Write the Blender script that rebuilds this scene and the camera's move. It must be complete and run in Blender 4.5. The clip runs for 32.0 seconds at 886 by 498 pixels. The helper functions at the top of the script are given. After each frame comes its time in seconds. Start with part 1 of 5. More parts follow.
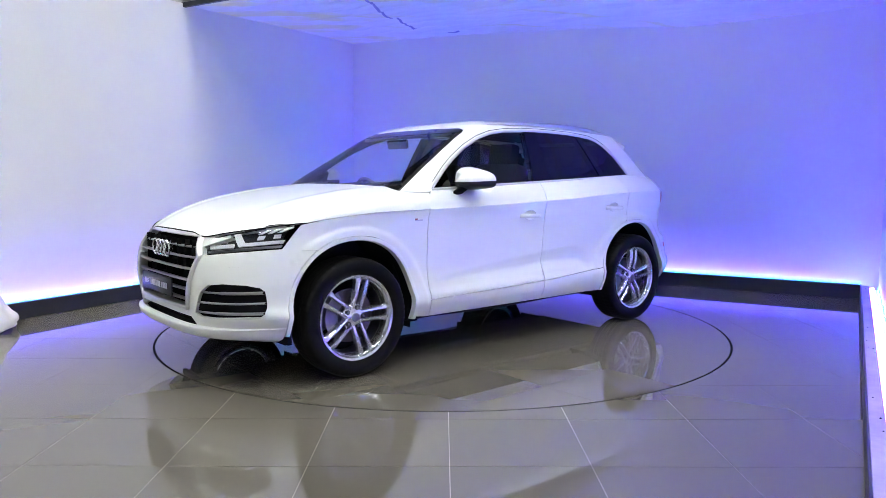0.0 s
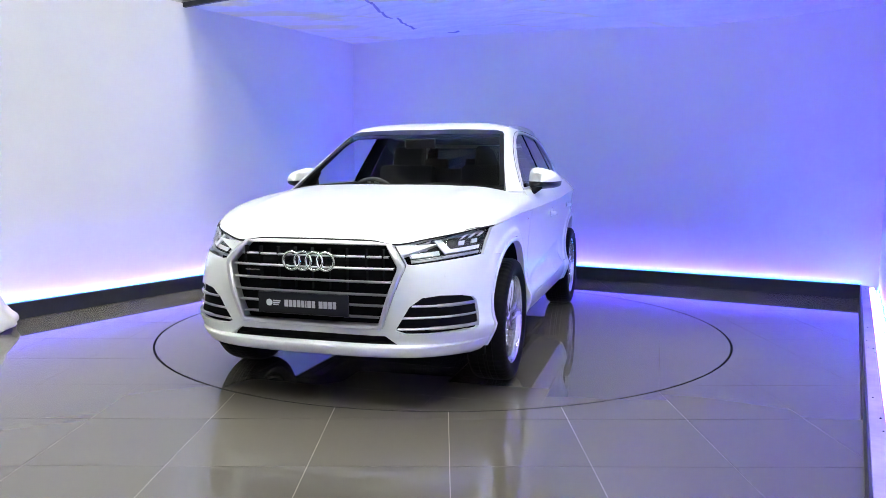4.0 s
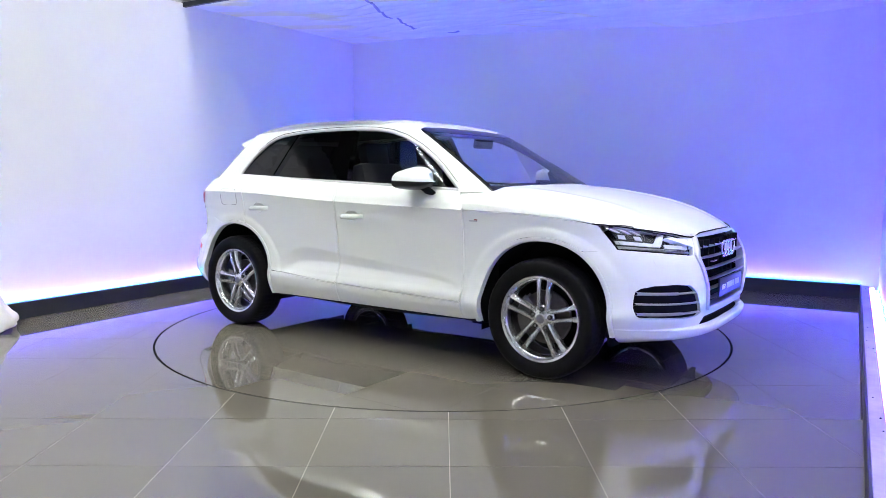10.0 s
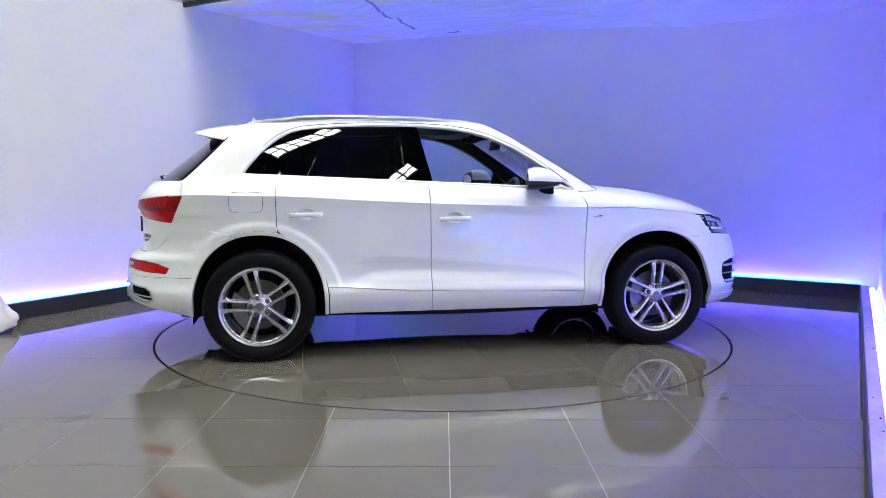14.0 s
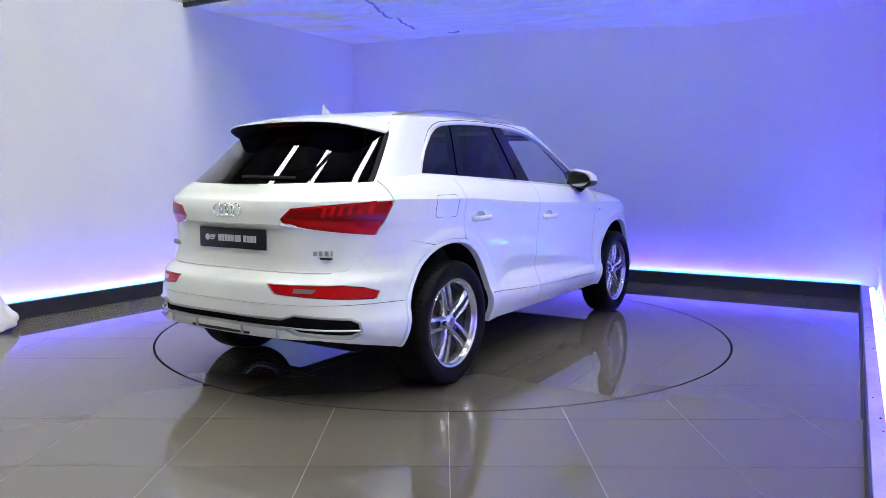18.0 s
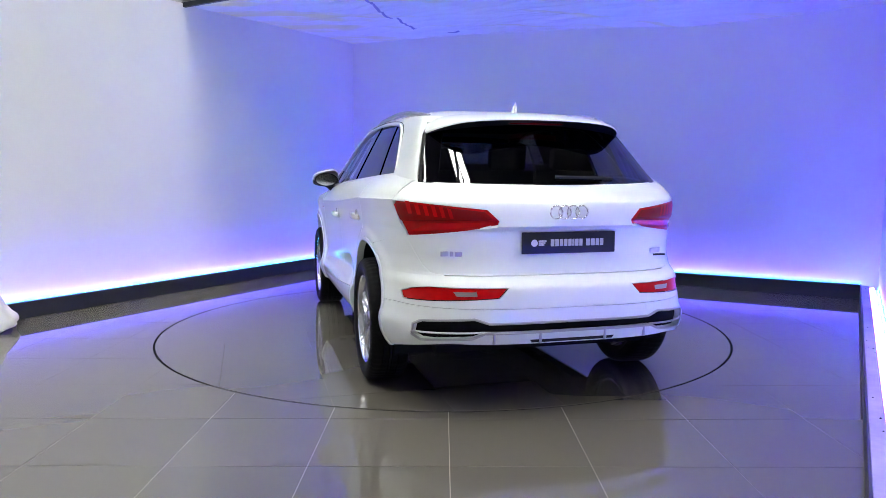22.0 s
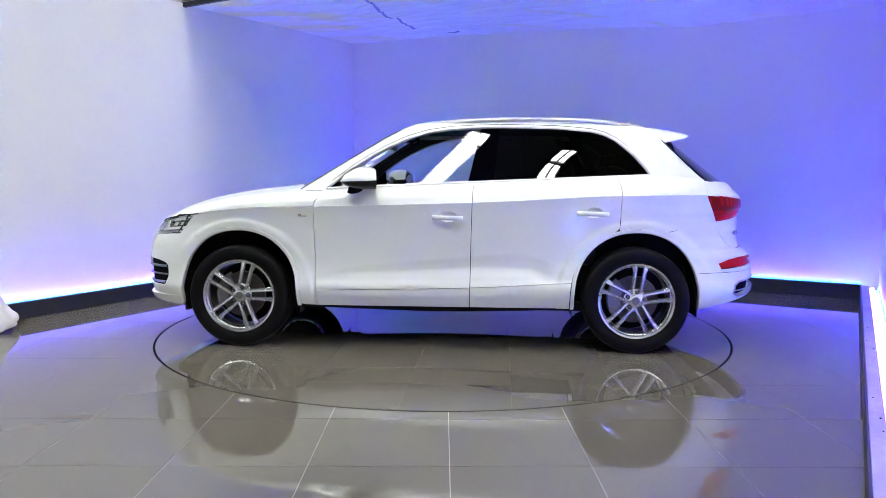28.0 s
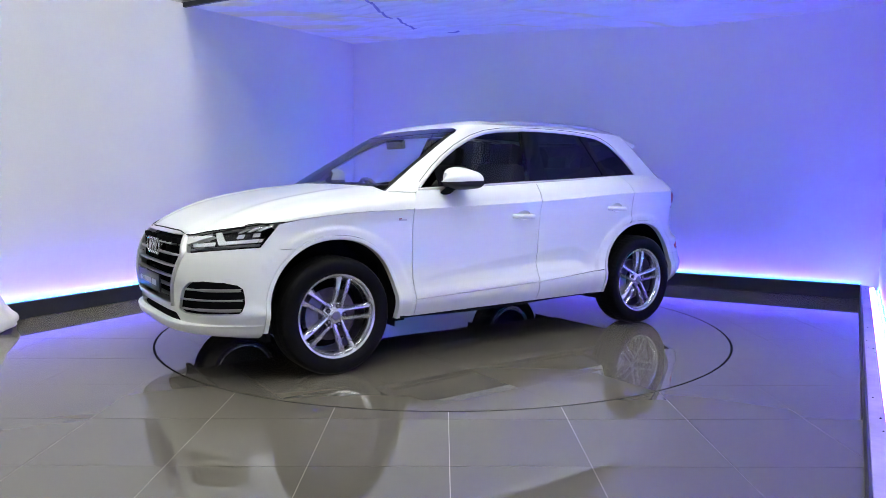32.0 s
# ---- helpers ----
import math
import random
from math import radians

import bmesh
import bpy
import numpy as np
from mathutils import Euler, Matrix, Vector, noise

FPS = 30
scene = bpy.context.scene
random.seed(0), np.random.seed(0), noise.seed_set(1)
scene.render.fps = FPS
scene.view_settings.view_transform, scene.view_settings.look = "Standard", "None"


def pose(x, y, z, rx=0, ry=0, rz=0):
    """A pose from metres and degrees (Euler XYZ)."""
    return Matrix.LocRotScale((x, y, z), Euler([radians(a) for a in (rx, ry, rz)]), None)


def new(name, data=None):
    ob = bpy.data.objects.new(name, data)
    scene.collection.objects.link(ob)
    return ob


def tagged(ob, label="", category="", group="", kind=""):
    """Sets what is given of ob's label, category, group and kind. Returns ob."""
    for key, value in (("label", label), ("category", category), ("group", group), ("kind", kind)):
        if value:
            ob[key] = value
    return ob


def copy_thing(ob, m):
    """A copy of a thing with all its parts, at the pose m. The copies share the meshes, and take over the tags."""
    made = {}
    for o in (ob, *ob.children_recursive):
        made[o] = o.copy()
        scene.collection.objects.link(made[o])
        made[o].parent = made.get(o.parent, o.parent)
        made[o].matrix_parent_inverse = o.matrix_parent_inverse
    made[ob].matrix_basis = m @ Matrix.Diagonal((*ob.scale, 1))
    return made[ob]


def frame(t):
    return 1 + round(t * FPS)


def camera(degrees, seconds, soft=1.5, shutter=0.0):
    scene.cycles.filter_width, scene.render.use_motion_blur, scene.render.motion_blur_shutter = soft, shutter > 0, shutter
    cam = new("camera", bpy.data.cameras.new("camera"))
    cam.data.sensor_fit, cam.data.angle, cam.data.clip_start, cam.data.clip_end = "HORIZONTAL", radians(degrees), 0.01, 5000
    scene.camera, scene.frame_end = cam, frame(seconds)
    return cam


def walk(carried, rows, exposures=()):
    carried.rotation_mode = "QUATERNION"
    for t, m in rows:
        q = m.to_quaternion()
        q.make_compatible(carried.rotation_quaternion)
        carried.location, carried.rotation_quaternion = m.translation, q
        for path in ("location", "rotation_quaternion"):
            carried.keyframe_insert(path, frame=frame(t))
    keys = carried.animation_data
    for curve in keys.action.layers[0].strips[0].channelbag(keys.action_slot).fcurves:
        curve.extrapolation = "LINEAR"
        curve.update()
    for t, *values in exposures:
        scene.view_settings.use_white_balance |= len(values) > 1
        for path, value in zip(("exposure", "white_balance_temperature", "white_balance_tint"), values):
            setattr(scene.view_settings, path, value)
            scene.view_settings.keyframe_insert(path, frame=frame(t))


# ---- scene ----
# ---------------------------------------------------------------- camera
cam = camera(63.1, 32.0, soft=0.6)
EYE = (0.0, -5.91, 1.223)
TILT, LEAN = -5.70, 0.11


def eye_pose():
    return pose(*EYE, 90 + TILT, 0, 0) @ pose(0, 0, 0, 0, 0, LEAN)


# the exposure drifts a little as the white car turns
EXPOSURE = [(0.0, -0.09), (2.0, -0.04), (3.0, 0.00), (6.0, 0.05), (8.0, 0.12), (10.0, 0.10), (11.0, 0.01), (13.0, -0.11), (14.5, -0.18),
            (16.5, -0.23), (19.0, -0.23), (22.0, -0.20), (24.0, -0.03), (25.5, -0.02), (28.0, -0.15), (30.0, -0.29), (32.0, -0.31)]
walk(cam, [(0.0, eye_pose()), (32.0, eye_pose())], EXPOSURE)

# heading of the car on its turntable, (seconds, degrees)
TURN = [
    (0.0, -140.1), (0.5, -139.8), (1.0, -138.3), (1.5, -135.25), (2.0, -130.4), (2.5, -124.65), (3.0, -118.6),
    (3.5, -112.8), (4.5, -100.9), (5.5, -88.95), (6.5, -77.0), (7.5, -65.0), (8.5, -53.1), (9.5, -41.3),
    (10.5, -29.6), (11.5, -18.2), (12.5, -6.85), (13.5, 4.65), (14.5, 16.4), (15.5, 28.0), (16.5, 39.65),
    (17.5, 51.5), (18.5, 63.35), (19.5, 75.15), (20.5, 87.1), (21.5, 99.2), (22.5, 111.1), (23.5, 122.95),
    (24.5, 134.7), (25.5, 146.45), (26.5, 158.1), (27.5, 169.85), (28.5, 181.4), (29.5, 192.85), (30.5, 204.1),
    (31.0, 209.1), (31.5, 212.7), (32.0, 215.2)]
AXIS = Vector((0.0016, 0.0538, 0.0))  # the pivot in the car's own space

# ---------------------------------------------------------------- world
world = bpy.data.worlds.new("sky")
scene.world = world
world.use_nodes = True
wn = world.node_tree
sky = wn.nodes.new("ShaderNodeTexSky")
sky.sky_type = "NISHITA"
sky.sun_disc = False
sky.sun_elevation, sky.sun_rotation = radians(40), radians(200)
wn.links.new(sky.outputs[0], wn.nodes["Background"].inputs[0])
wn.nodes["Background"].inputs[1].default_value = 0.05

ROOFLIGHT = 58.5     # rooflight panels
LED = 104.0         # light strips
LED_COLOUR = (0.090, 0.026, 1.0, 1)


# ---------------------------------------------------------------- materials
def material(name, colour, rough=0.5, metal=0.0, coat=0.0, spec=0.5, grain=0.0, grain_size=40.0, stain=0.0,
             stain_size=1.5, bump=0.0, bump_size=60.0, rough_var=0.0, random_var=0.0, coat_rough=0.03, space="Object", stain_detail=6.0):
    """Principled paint with fine grain, broad staining, uneven gloss and relief."""
    m = bpy.data.materials.new(name)
    m.use_nodes = True
    nt = m.node_tree
    b = nt.nodes["Principled BSDF"]
    b.inputs["Base Color"].default_value = (*colour, 1)
    b.inputs["Roughness"].default_value = rough
    b.inputs["Metallic"].default_value = metal
    b.inputs["Specular IOR Level"].default_value = spec
    b.inputs["Coat Weight"].default_value = coat
    b.inputs["Coat Roughness"].default_value = coat_rough
    tc = nt.nodes.new("ShaderNodeTexCoord")

    def cloud(size, detail=4.0):
        n = nt.nodes.new("ShaderNodeTexNoise")
        n.inputs["Scale"].default_value = size
        n.inputs["Detail"].default_value = detail
        nt.links.new(tc.outputs[space], n.inputs["Vector"])
        return n.outputs["Fac"]

    def ramp(fac, amount):
        r = nt.nodes.new("ShaderNodeMapRange")
        r.inputs["From Min"].default_value, r.inputs["From Max"].default_value = 0.25, 0.75
        r.inputs["To Min"].default_value, r.inputs["To Max"].default_value = 1 - amount, 1 + amount
        nt.links.new(fac, r.inputs["Value"])
        return r.outputs[0]

    factors = []
    if grain:
        factors.append(ramp(cloud(grain_size), grain))
    if stain:
        factors.append(ramp(cloud(stain_size, stain_detail), stain))
    if random_var:
        oi = nt.nodes.new("ShaderNodeObjectInfo")
        r = nt.nodes.new("ShaderNodeMapRange")
        r.inputs["To Min"].default_value, r.inputs["To Max"].default_value = 1 - random_var, 1 + random_var
        nt.links.new(oi.outputs["Random"], r.inputs["Value"])
        factors.append(r.outputs[0])
    if factors:
        col = None
        for f in factors:
            mix = nt.nodes.new("ShaderNodeMix")
            mix.data_type, mix.blend_type = "RGBA", "MULTIPLY"
            mix.inputs["Factor"].default_value = 1.0
            if col is None:
                mix.inputs["A"].default_value = (*colour, 1)
            else:
                nt.links.new(col, mix.inputs["A"])
            nt.links.new(f, mix.inputs["B"])
            col = mix.outputs["Result"]
        nt.links.new(col, b.inputs["Base Color"])
    if rough_var:
        r = nt.nodes.new("ShaderNodeMapRange")
        r.inputs["From Min"].default_value, r.inputs["From Max"].default_value = 0.3, 0.7
        r.inputs["To Min"].default_value, r.inputs["To Max"].default_value = rough - rough_var, rough + rough_var
        nt.links.new(cloud(3.0, 6.0), r.inputs["Value"])
        nt.links.new(r.outputs[0], b.inputs["Roughness"])
    if bump:
        bp = nt.nodes.new("ShaderNodeBump")
        bp.inputs["Strength"].default_value = 1.0
        bp.inputs["Distance"].default_value = bump
        nt.links.new(cloud(bump_size), bp.inputs["Height"])
        nt.links.new(bp.outputs[0], b.inputs["Normal"])
    return m


def glow(name, colour, strength):
    m = bpy.data.materials.new(name)
    m.use_nodes = True
    b = m.node_tree.nodes["Principled BSDF"]
    b.inputs["Base Color"].default_value = (0.8, 0.8, 0.8, 1)
    b.inputs["Emission Color"].default_value = colour
    b.inputs["Emission Strength"].default_value = strength
    return m


def glazing(name, tint, ior=1.5, rough=0.0):
    """A thin pane: tinted see-through, with a mirror gloss by Fresnel."""
    m = bpy.data.materials.new(name)
    m.use_nodes = True
    nt = m.node_tree
    nt.nodes.remove(nt.nodes["Principled BSDF"])
    clear, gloss = nt.nodes.new("ShaderNodeBsdfTransparent"), nt.nodes.new("ShaderNodeBsdfGlossy")
    clear.inputs[0].default_value = (*tint, 1)
    gloss.inputs[0].default_value = (1, 1, 1, 1)
    gloss.inputs["Roughness"].default_value = rough
    fr, mix = nt.nodes.new("ShaderNodeLayerWeight"), nt.nodes.new("ShaderNodeMixShader")
    power, lift = nt.nodes.new("ShaderNodeMath"), nt.nodes.new("ShaderNodeMath")
    power.operation, lift.operation = "POWER", "MULTIPLY_ADD"
    fr.inputs["Blend"].default_value = 0.5
    straight = ((ior - 1) / (ior + 1)) ** 2 * 0.85
    power.inputs[1].default_value = 5.0
    lift.inputs[1].default_value, lift.inputs[2].default_value = 1 - straight, straight
    nt.links.new(fr.outputs["Facing"], power.inputs[0])
    nt.links.new(power.outputs[0], lift.inputs[0])
    nt.links.new(lift.outputs[0], mix.inputs[0])
    nt.links.new(clear.outputs[0], mix.inputs[1])
    nt.links.new(gloss.outputs[0], mix.inputs[2])
    nt.links.new(mix.outputs[0], nt.nodes["Material Output"].inputs[0])
    return m


WALL = material("painted_board", (0.84, 0.84, 0.845), 0.55, grain=0.015, grain_size=90, stain=0.03, stain_size=0.8, bump=0.0006, bump_size=25)
KERB = material("charcoal_board", (0.022, 0.023, 0.028), 0.45, grain=0.12, grain_size=30, stain=0.15, bump=0.0004)
BLADE = material("black_blade_trim", (0.004, 0.004, 0.0045), 0.45, spec=0.08)
LEDGE = material("white_ledge_board", (0.36, 0.33, 0.37), 0.4, grain=0.08, grain_size=25, stain=0.2, stain_size=5)
TILE = material("polished_porcelain", (0.124, 0.113, 0.093), 0.6, stain=0.03, stain_size=0.9, stain_detail=0.0, random_var=0.05, spec=0.0)


def polished(m, straight, grazing, rough):
    """A worn polish over a tile: a mirror gloss that grows towards grazing views."""
    nt = m.node_tree
    gloss, face = nt.nodes.new("ShaderNodeBsdfGlossy"), nt.nodes.new("ShaderNodeLayerWeight")
    power, lift, mix = nt.nodes.new("ShaderNodeMath"), nt.nodes.new("ShaderNodeMath"), nt.nodes.new("ShaderNodeMixShader")
    gloss.inputs["Color"].default_value, gloss.inputs["Roughness"].default_value = (1, 1, 1, 1), rough
    face.inputs["Blend"].default_value = 0.5
    power.operation, lift.operation = "POWER", "MULTIPLY_ADD"
    power.inputs[1].default_value = 1.7
    lift.inputs[1].default_value, lift.inputs[2].default_value = grazing - straight, straight
    nt.links.new(face.outputs["Facing"], power.inputs[0])
    nt.links.new(power.outputs[0], lift.inputs[0])
    nt.links.new(lift.outputs[0], mix.inputs[0])
    nt.links.new(nt.nodes["Principled BSDF"].outputs[0], mix.inputs[1])
    nt.links.new(gloss.outputs[0], mix.inputs[2])
    nt.links.new(mix.outputs[0], nt.nodes["Material Output"].inputs[0])


polished(TILE, 0.042, 0.40, 0.035)
GROUT = material("tile_joint", (0.25, 0.21, 0.165), 0.5, grain=0.3, grain_size=6, stain=0.45, stain_size=1.1)
GROUT_DARK = material("pale_tile_joint", (0.17, 0.155, 0.125), 0.15, grain=0.2, grain_size=6)
RING = material("matt_black", (0.006, 0.006, 0.006), 0.9, spec=0.05, grain=0.2)
SHEET = material("white_plastic_sheet", (0.78, 0.78, 0.76), 0.28, grain=0.03, stain=0.06, stain_size=1.4, bump=0.01, bump_size=2.2)
TAPE = material("faded_blue_tape", (0.27, 0.26, 0.45), 0.5, grain=0.1)


def light_smears(m, tone, lo, hi, size):
    """Broad drawn-out smears of light, put into a material's colour as another tone."""
    nt = m.node_tree
    b = nt.nodes["Principled BSDF"]
    base = b.inputs["Base Color"].links[0].from_socket
    tc, mp, n = nt.nodes.new("ShaderNodeTexCoord"), nt.nodes.new("ShaderNodeMapping"), nt.nodes.new("ShaderNodeTexNoise")
    mp.inputs["Rotation"].default_value = (0, 0, radians(32))
    mp.inputs["Scale"].default_value = (size * 0.4, size * 2.6, size)
    n.inputs["Scale"].default_value, n.inputs["Detail"].default_value, n.inputs["Distortion"].default_value = 1.0, 5.0, 0.8
    r, mix = nt.nodes.new("ShaderNodeMapRange"), nt.nodes.new("ShaderNodeMix")
    r.inputs["From Min"].default_value, r.inputs["From Max"].default_value = lo, hi
    mix.data_type = "RGBA"
    mix.inputs["B"].default_value = (*tone, 1)
    nt.links.new(tc.outputs["Object"], mp.inputs[0])
    nt.links.new(mp.outputs[0], n.inputs["Vector"])
    nt.links.new(n.outputs["Fac"], r.inputs["Value"])
    nt.links.new(r.outputs[0], mix.inputs["Factor"])
    nt.links.new(base, mix.inputs["A"])
    nt.links.new(mix.outputs["Result"], b.inputs["Base Color"])
    # daylight from above soaks through
    soak, both_ = nt.nodes.new("ShaderNodeBsdfTranslucent"), nt.nodes.new("ShaderNodeMixShader")
    soak.inputs[0].default_value = (0.95, 0.90, 0.62, 1)
    lift = nt.nodes.new("ShaderNodeMapRange")
    lift.inputs["To Min"].default_value, lift.inputs["To Max"].default_value = 0.008, 0.09
    nt.links.new(r.outputs[0], lift.inputs["Value"])
    nt.links.new(lift.outputs[0], both_.inputs[0])
    nt.links.new(b.outputs[0], both_.inputs[1])
    nt.links.new(soak.outputs[0], both_.inputs[2])
    nt.links.new(both_.outputs[0], nt.nodes["Material Output"].inputs[0])


light_smears(SHEET, (0.72, 0.70, 0.34), 0.52, 0.64, 1.0)
CLOTH = material("white_dust_cover", (0.68, 0.66, 0.62), 0.85, grain=0.06, grain_size=120, stain=0.12, stain_size=5, bump=0.003, bump_size=30)
CLADDING = material("pale_cladding", (0.76, 0.76, 0.74), 0.6, grain=0.08, stain=0.2, stain_size=0.6)
ROOFDECK = material("roof_deck", (0.20, 0.195, 0.18), 0.7, grain=0.1, stain=0.25, stain_size=0.5)
STEEL = material("painted_roof_steel", (0.22, 0.22, 0.23), 0.5, grain=0.1)
SKYPANEL = glow("rooflight_sheet", (0.975, 1.0, 0.955, 1), ROOFLIGHT)
# invented emitter for the cyan rim of the overexposed blue glow
CYAN = glow("cyan_glow_helper", (0.0, 0.60, 1.0, 1), 19.0)
STRIP = glow("blue_led_strip", LED_COLOUR, LED)

PAINT = material("white_car_paint", (0.775, 0.80, 0.775), 0.36, coat=0.70, coat_rough=0.05, grain=0.006, grain_size=300)
PLASTIC = material("black_plastic", (0.010, 0.010, 0.011), 0.42, spec=0.35, grain=0.1, grain_size=200)
GLOSSBLACK = material("gloss_black_trim", (0.006, 0.006, 0.007), 0.05, spec=0.3)
DARKWELL = material("dark_underbody", (0.008, 0.008, 0.009), 0.9, spec=0.1, grain=0.3, grain_size=12)
CHROME = material("bright_trim", (0.80, 0.80, 0.81), 0.14, metal=1.0)
SATIN = material("satin_silver_trim", (0.48, 0.48, 0.50), 0.34, metal=1.0, grain=0.02)
FRAMESILVER = material("pale_silver_frame", (0.62, 0.62, 0.63), 0.36, metal=0.6, grain=0.02)
ALLOY = material("silver_alloy", (0.66, 0.67, 0.69), 0.24, metal=0.85, coat=0.4, grain=0.02, grain_size=80)
ALLOYDARK = material("alloy_barrel_grey", (0.20, 0.20, 0.21), 0.4, metal=0.8, grain=0.1)
RUBBER = material("tyre_rubber", (0.004, 0.004, 0.0045), 0.6, spec=0.12, grain=0.15, grain_size=60, bump=0.0006, bump_size=120)
DISC = material("brake_disc_iron", (0.10, 0.09, 0.085), 0.45, metal=0.8, grain=0.25, grain_size=30)
FABRIC = material("dark_grey_upholstery", (0.022, 0.022, 0.024), 0.8, grain=0.2, grain_size=90, bump=0.0006, bump_size=200)
DASH = material("dashboard_skin", (0.022, 0.022, 0.023), 0.6, grain=0.15, grain_size=150)
HEADLINER = material("dark_headliner", (0.05, 0.05, 0.05), 0.9, grain=0.1)
GLASS = glazing("clear_car_glass", (0.84, 0.87, 0.87), 1.5)
PRIVACY = glazing("privacy_glass", (0.05, 0.05, 0.058), 1.5)
BLACKGLASS = glazing("black_glass_trim", (0.001, 0.001, 0.001), 1.5)
LENS = glazing("lamp_cover", (0.93, 0.94, 0.95), 1.45)
REDLENS = material("red_lamp_lens", (0.50, 0.0008, 0.0022), 0.3, coat=0.3, spec=0.1, grain=0.15, grain_size=25)
REDDARK = material("dark_red_lamp_lens", (0.235, 0.0005, 0.0012), 0.3, coat=0.3, spec=0.1)
REDBRIGHT = material("bright_red_lamp_bar", (0.62, 0.006, 0.008), 0.2, coat=0.6, spec=0.1)
LAMPWHITE = material("lamp_light_guide", (0.84, 0.85, 0.87), 0.2, coat=0.6)
LAMPGREY = material("lamp_reflector", (0.45, 0.46, 0.48), 0.28, metal=0.9)
PLATE = material("show_plate_black", (0.012, 0.013, 0.019), 0.35, spec=0.2, coat=0.1, grain=0.03)
PLATEMARK = material("show_plate_marking", (0.62, 0.63, 0.66), 0.5, grain=0.03)
PLATEWORD = material("show_plate_word_bar", (0.48, 0.485, 0.50), 0.5, grain=0.03)


# ---------------------------------------------------------------- mesh tools
def build(name, verts, faces, mat, parent=None, label="", smooth=True):
    me = bpy.data.meshes.new(name)
    me.from_pydata([tuple(map(float, v)) for v in verts], [], faces)
    me.validate()
    if smooth:
        me.polygons.foreach_set("use_smooth", [True] * len(me.polygons))
        me.set_sharp_from_angle(angle=radians(38))
    me.materials.append(mat)
    ob = new(name, me)
    if parent:
        ob.parent = parent
    if label:
        ob["label"] = label
    return ob


def part(name, bm, mat, parent, label="", smooth=True, angle=38):
    """Link a bmesh as one mesh object under a thing or a part."""
    me = bpy.data.meshes.new(name)
    bm.to_mesh(me)
    bm.free()
    if smooth:
        me.polygons.foreach_set("use_smooth", [True] * len(me.polygons))
        me.set_sharp_from_angle(angle=radians(angle))
    me.materials.append(mat)
    ob = new(name, me)
    ob.parent = parent
    if label:
        ob["label"] = label
    return ob


def empty(name, m=None):
    ob = new(name)
    ob.empty_display_size = 0.2
    if m is not None:
        ob.matrix_basis = m
    return ob


def box(lo, hi, bevel=0.0, bm=None):
    bm2 = bmesh.new()
    bmesh.ops.create_cube(bm2, size=1.0)
    for v in bm2.verts:
        v.co = Vector([a + (b - a) * (c + 0.5) for a, b, c in zip(lo, hi, v.co)])
    if bevel:
        bmesh.ops.bevel(bm2, geom=bm2.edges[:], offset=bevel, segments=2, affect="EDGES", profile=0.5)
    if bm is None:
        return bm2
    join(bm, bm2)
    return bm


def join(bm, other, m=None):
    """Add the other bmesh to bm and free it."""
    if m is not None:
        other.transform(m)
    me = bpy.data.meshes.new("tmp")
    other.to_mesh(me)
    other.free()
    bm.from_mesh(me)
    bpy.data.meshes.remove(me)
    return bm


def grid(fn, us, vs, close_u=False):
    """Quad sheet fn(u, v) over two lists of parameters."""
    bm = bmesh.new()
    rows = [[bm.verts.new(fn(u, v)) for v in vs] for u in us]
    n = len(us)
    for i in range(n if close_u else n - 1):
        for j in range(len(vs) - 1):
            a, b = rows[i], rows[(i + 1) % n]
            quad = [a[j], b[j], b[j + 1], a[j + 1]]
            if len({tuple(round(c, 7) for c in q.co) for q in quad}) >= 3:
                try:
                    bm.faces.new(quad)
                except ValueError:
                    pass
    bmesh.ops.remove_doubles(bm, verts=bm.verts[:], dist=1e-5)
    bmesh.ops.dissolve_degenerate(bm, edges=bm.edges[:], dist=1e-6)
    return bm


def lathe(profile, segments=48, axis="Y"):
    """Turn a profile of (radius, along) about an axis."""
    def at(u, v):
        r, h = profile[v]
        c, s = r * math.cos(u), r * math.sin(u)
        return {"Y": (c, h, s), "X": (h, c, s), "Z": (c, s, h)}[axis]
    bm = grid(at, [i * math.tau / segments for i in range(segments)], range(len(profile)), close_u=True)
    bmesh.ops.recalc_face_normals(bm, faces=bm.faces[:])
    return bm


def tube(points, r, sides=8, r2=None, close=False):
    """A rod along a line of points; r2: its radius in the second direction."""
    pts = [Vector(p) for p in points]
    bm, rings = bmesh.new(), []
    up0 = Vector((0, 0, 1))
    n = len(pts)
    for i, p in enumerate(pts):
        d = (pts[(i + 1) % n] - pts[i - 1]) if close else (pts[min(i + 1, n - 1)] - pts[max(i - 1, 0)])
        d.normalize()
        side = d.cross(up0)
        side = side.normalized() if side.length > 1e-4 else Vector((1, 0, 0))
        up = side.cross(d)
        rings.append([bm.verts.new(p + side * (r * math.cos(a)) + up * ((r2 or r) * math.sin(a)))
                      for a in [k * math.tau / sides for k in range(sides)]])
    for i in range(n if close else n - 1):
        a, b = rings[i], rings[(i + 1) % n]
        for k in range(sides):
            bm.faces.new([a[k], a[(k + 1) % sides], b[(k + 1) % sides], b[k]])
    if not close:
        bm.faces.new(rings[0][::-1])
        bm.faces.new(rings[-1])
    bmesh.ops.recalc_face_normals(bm, faces=bm.faces[:])
    return bm


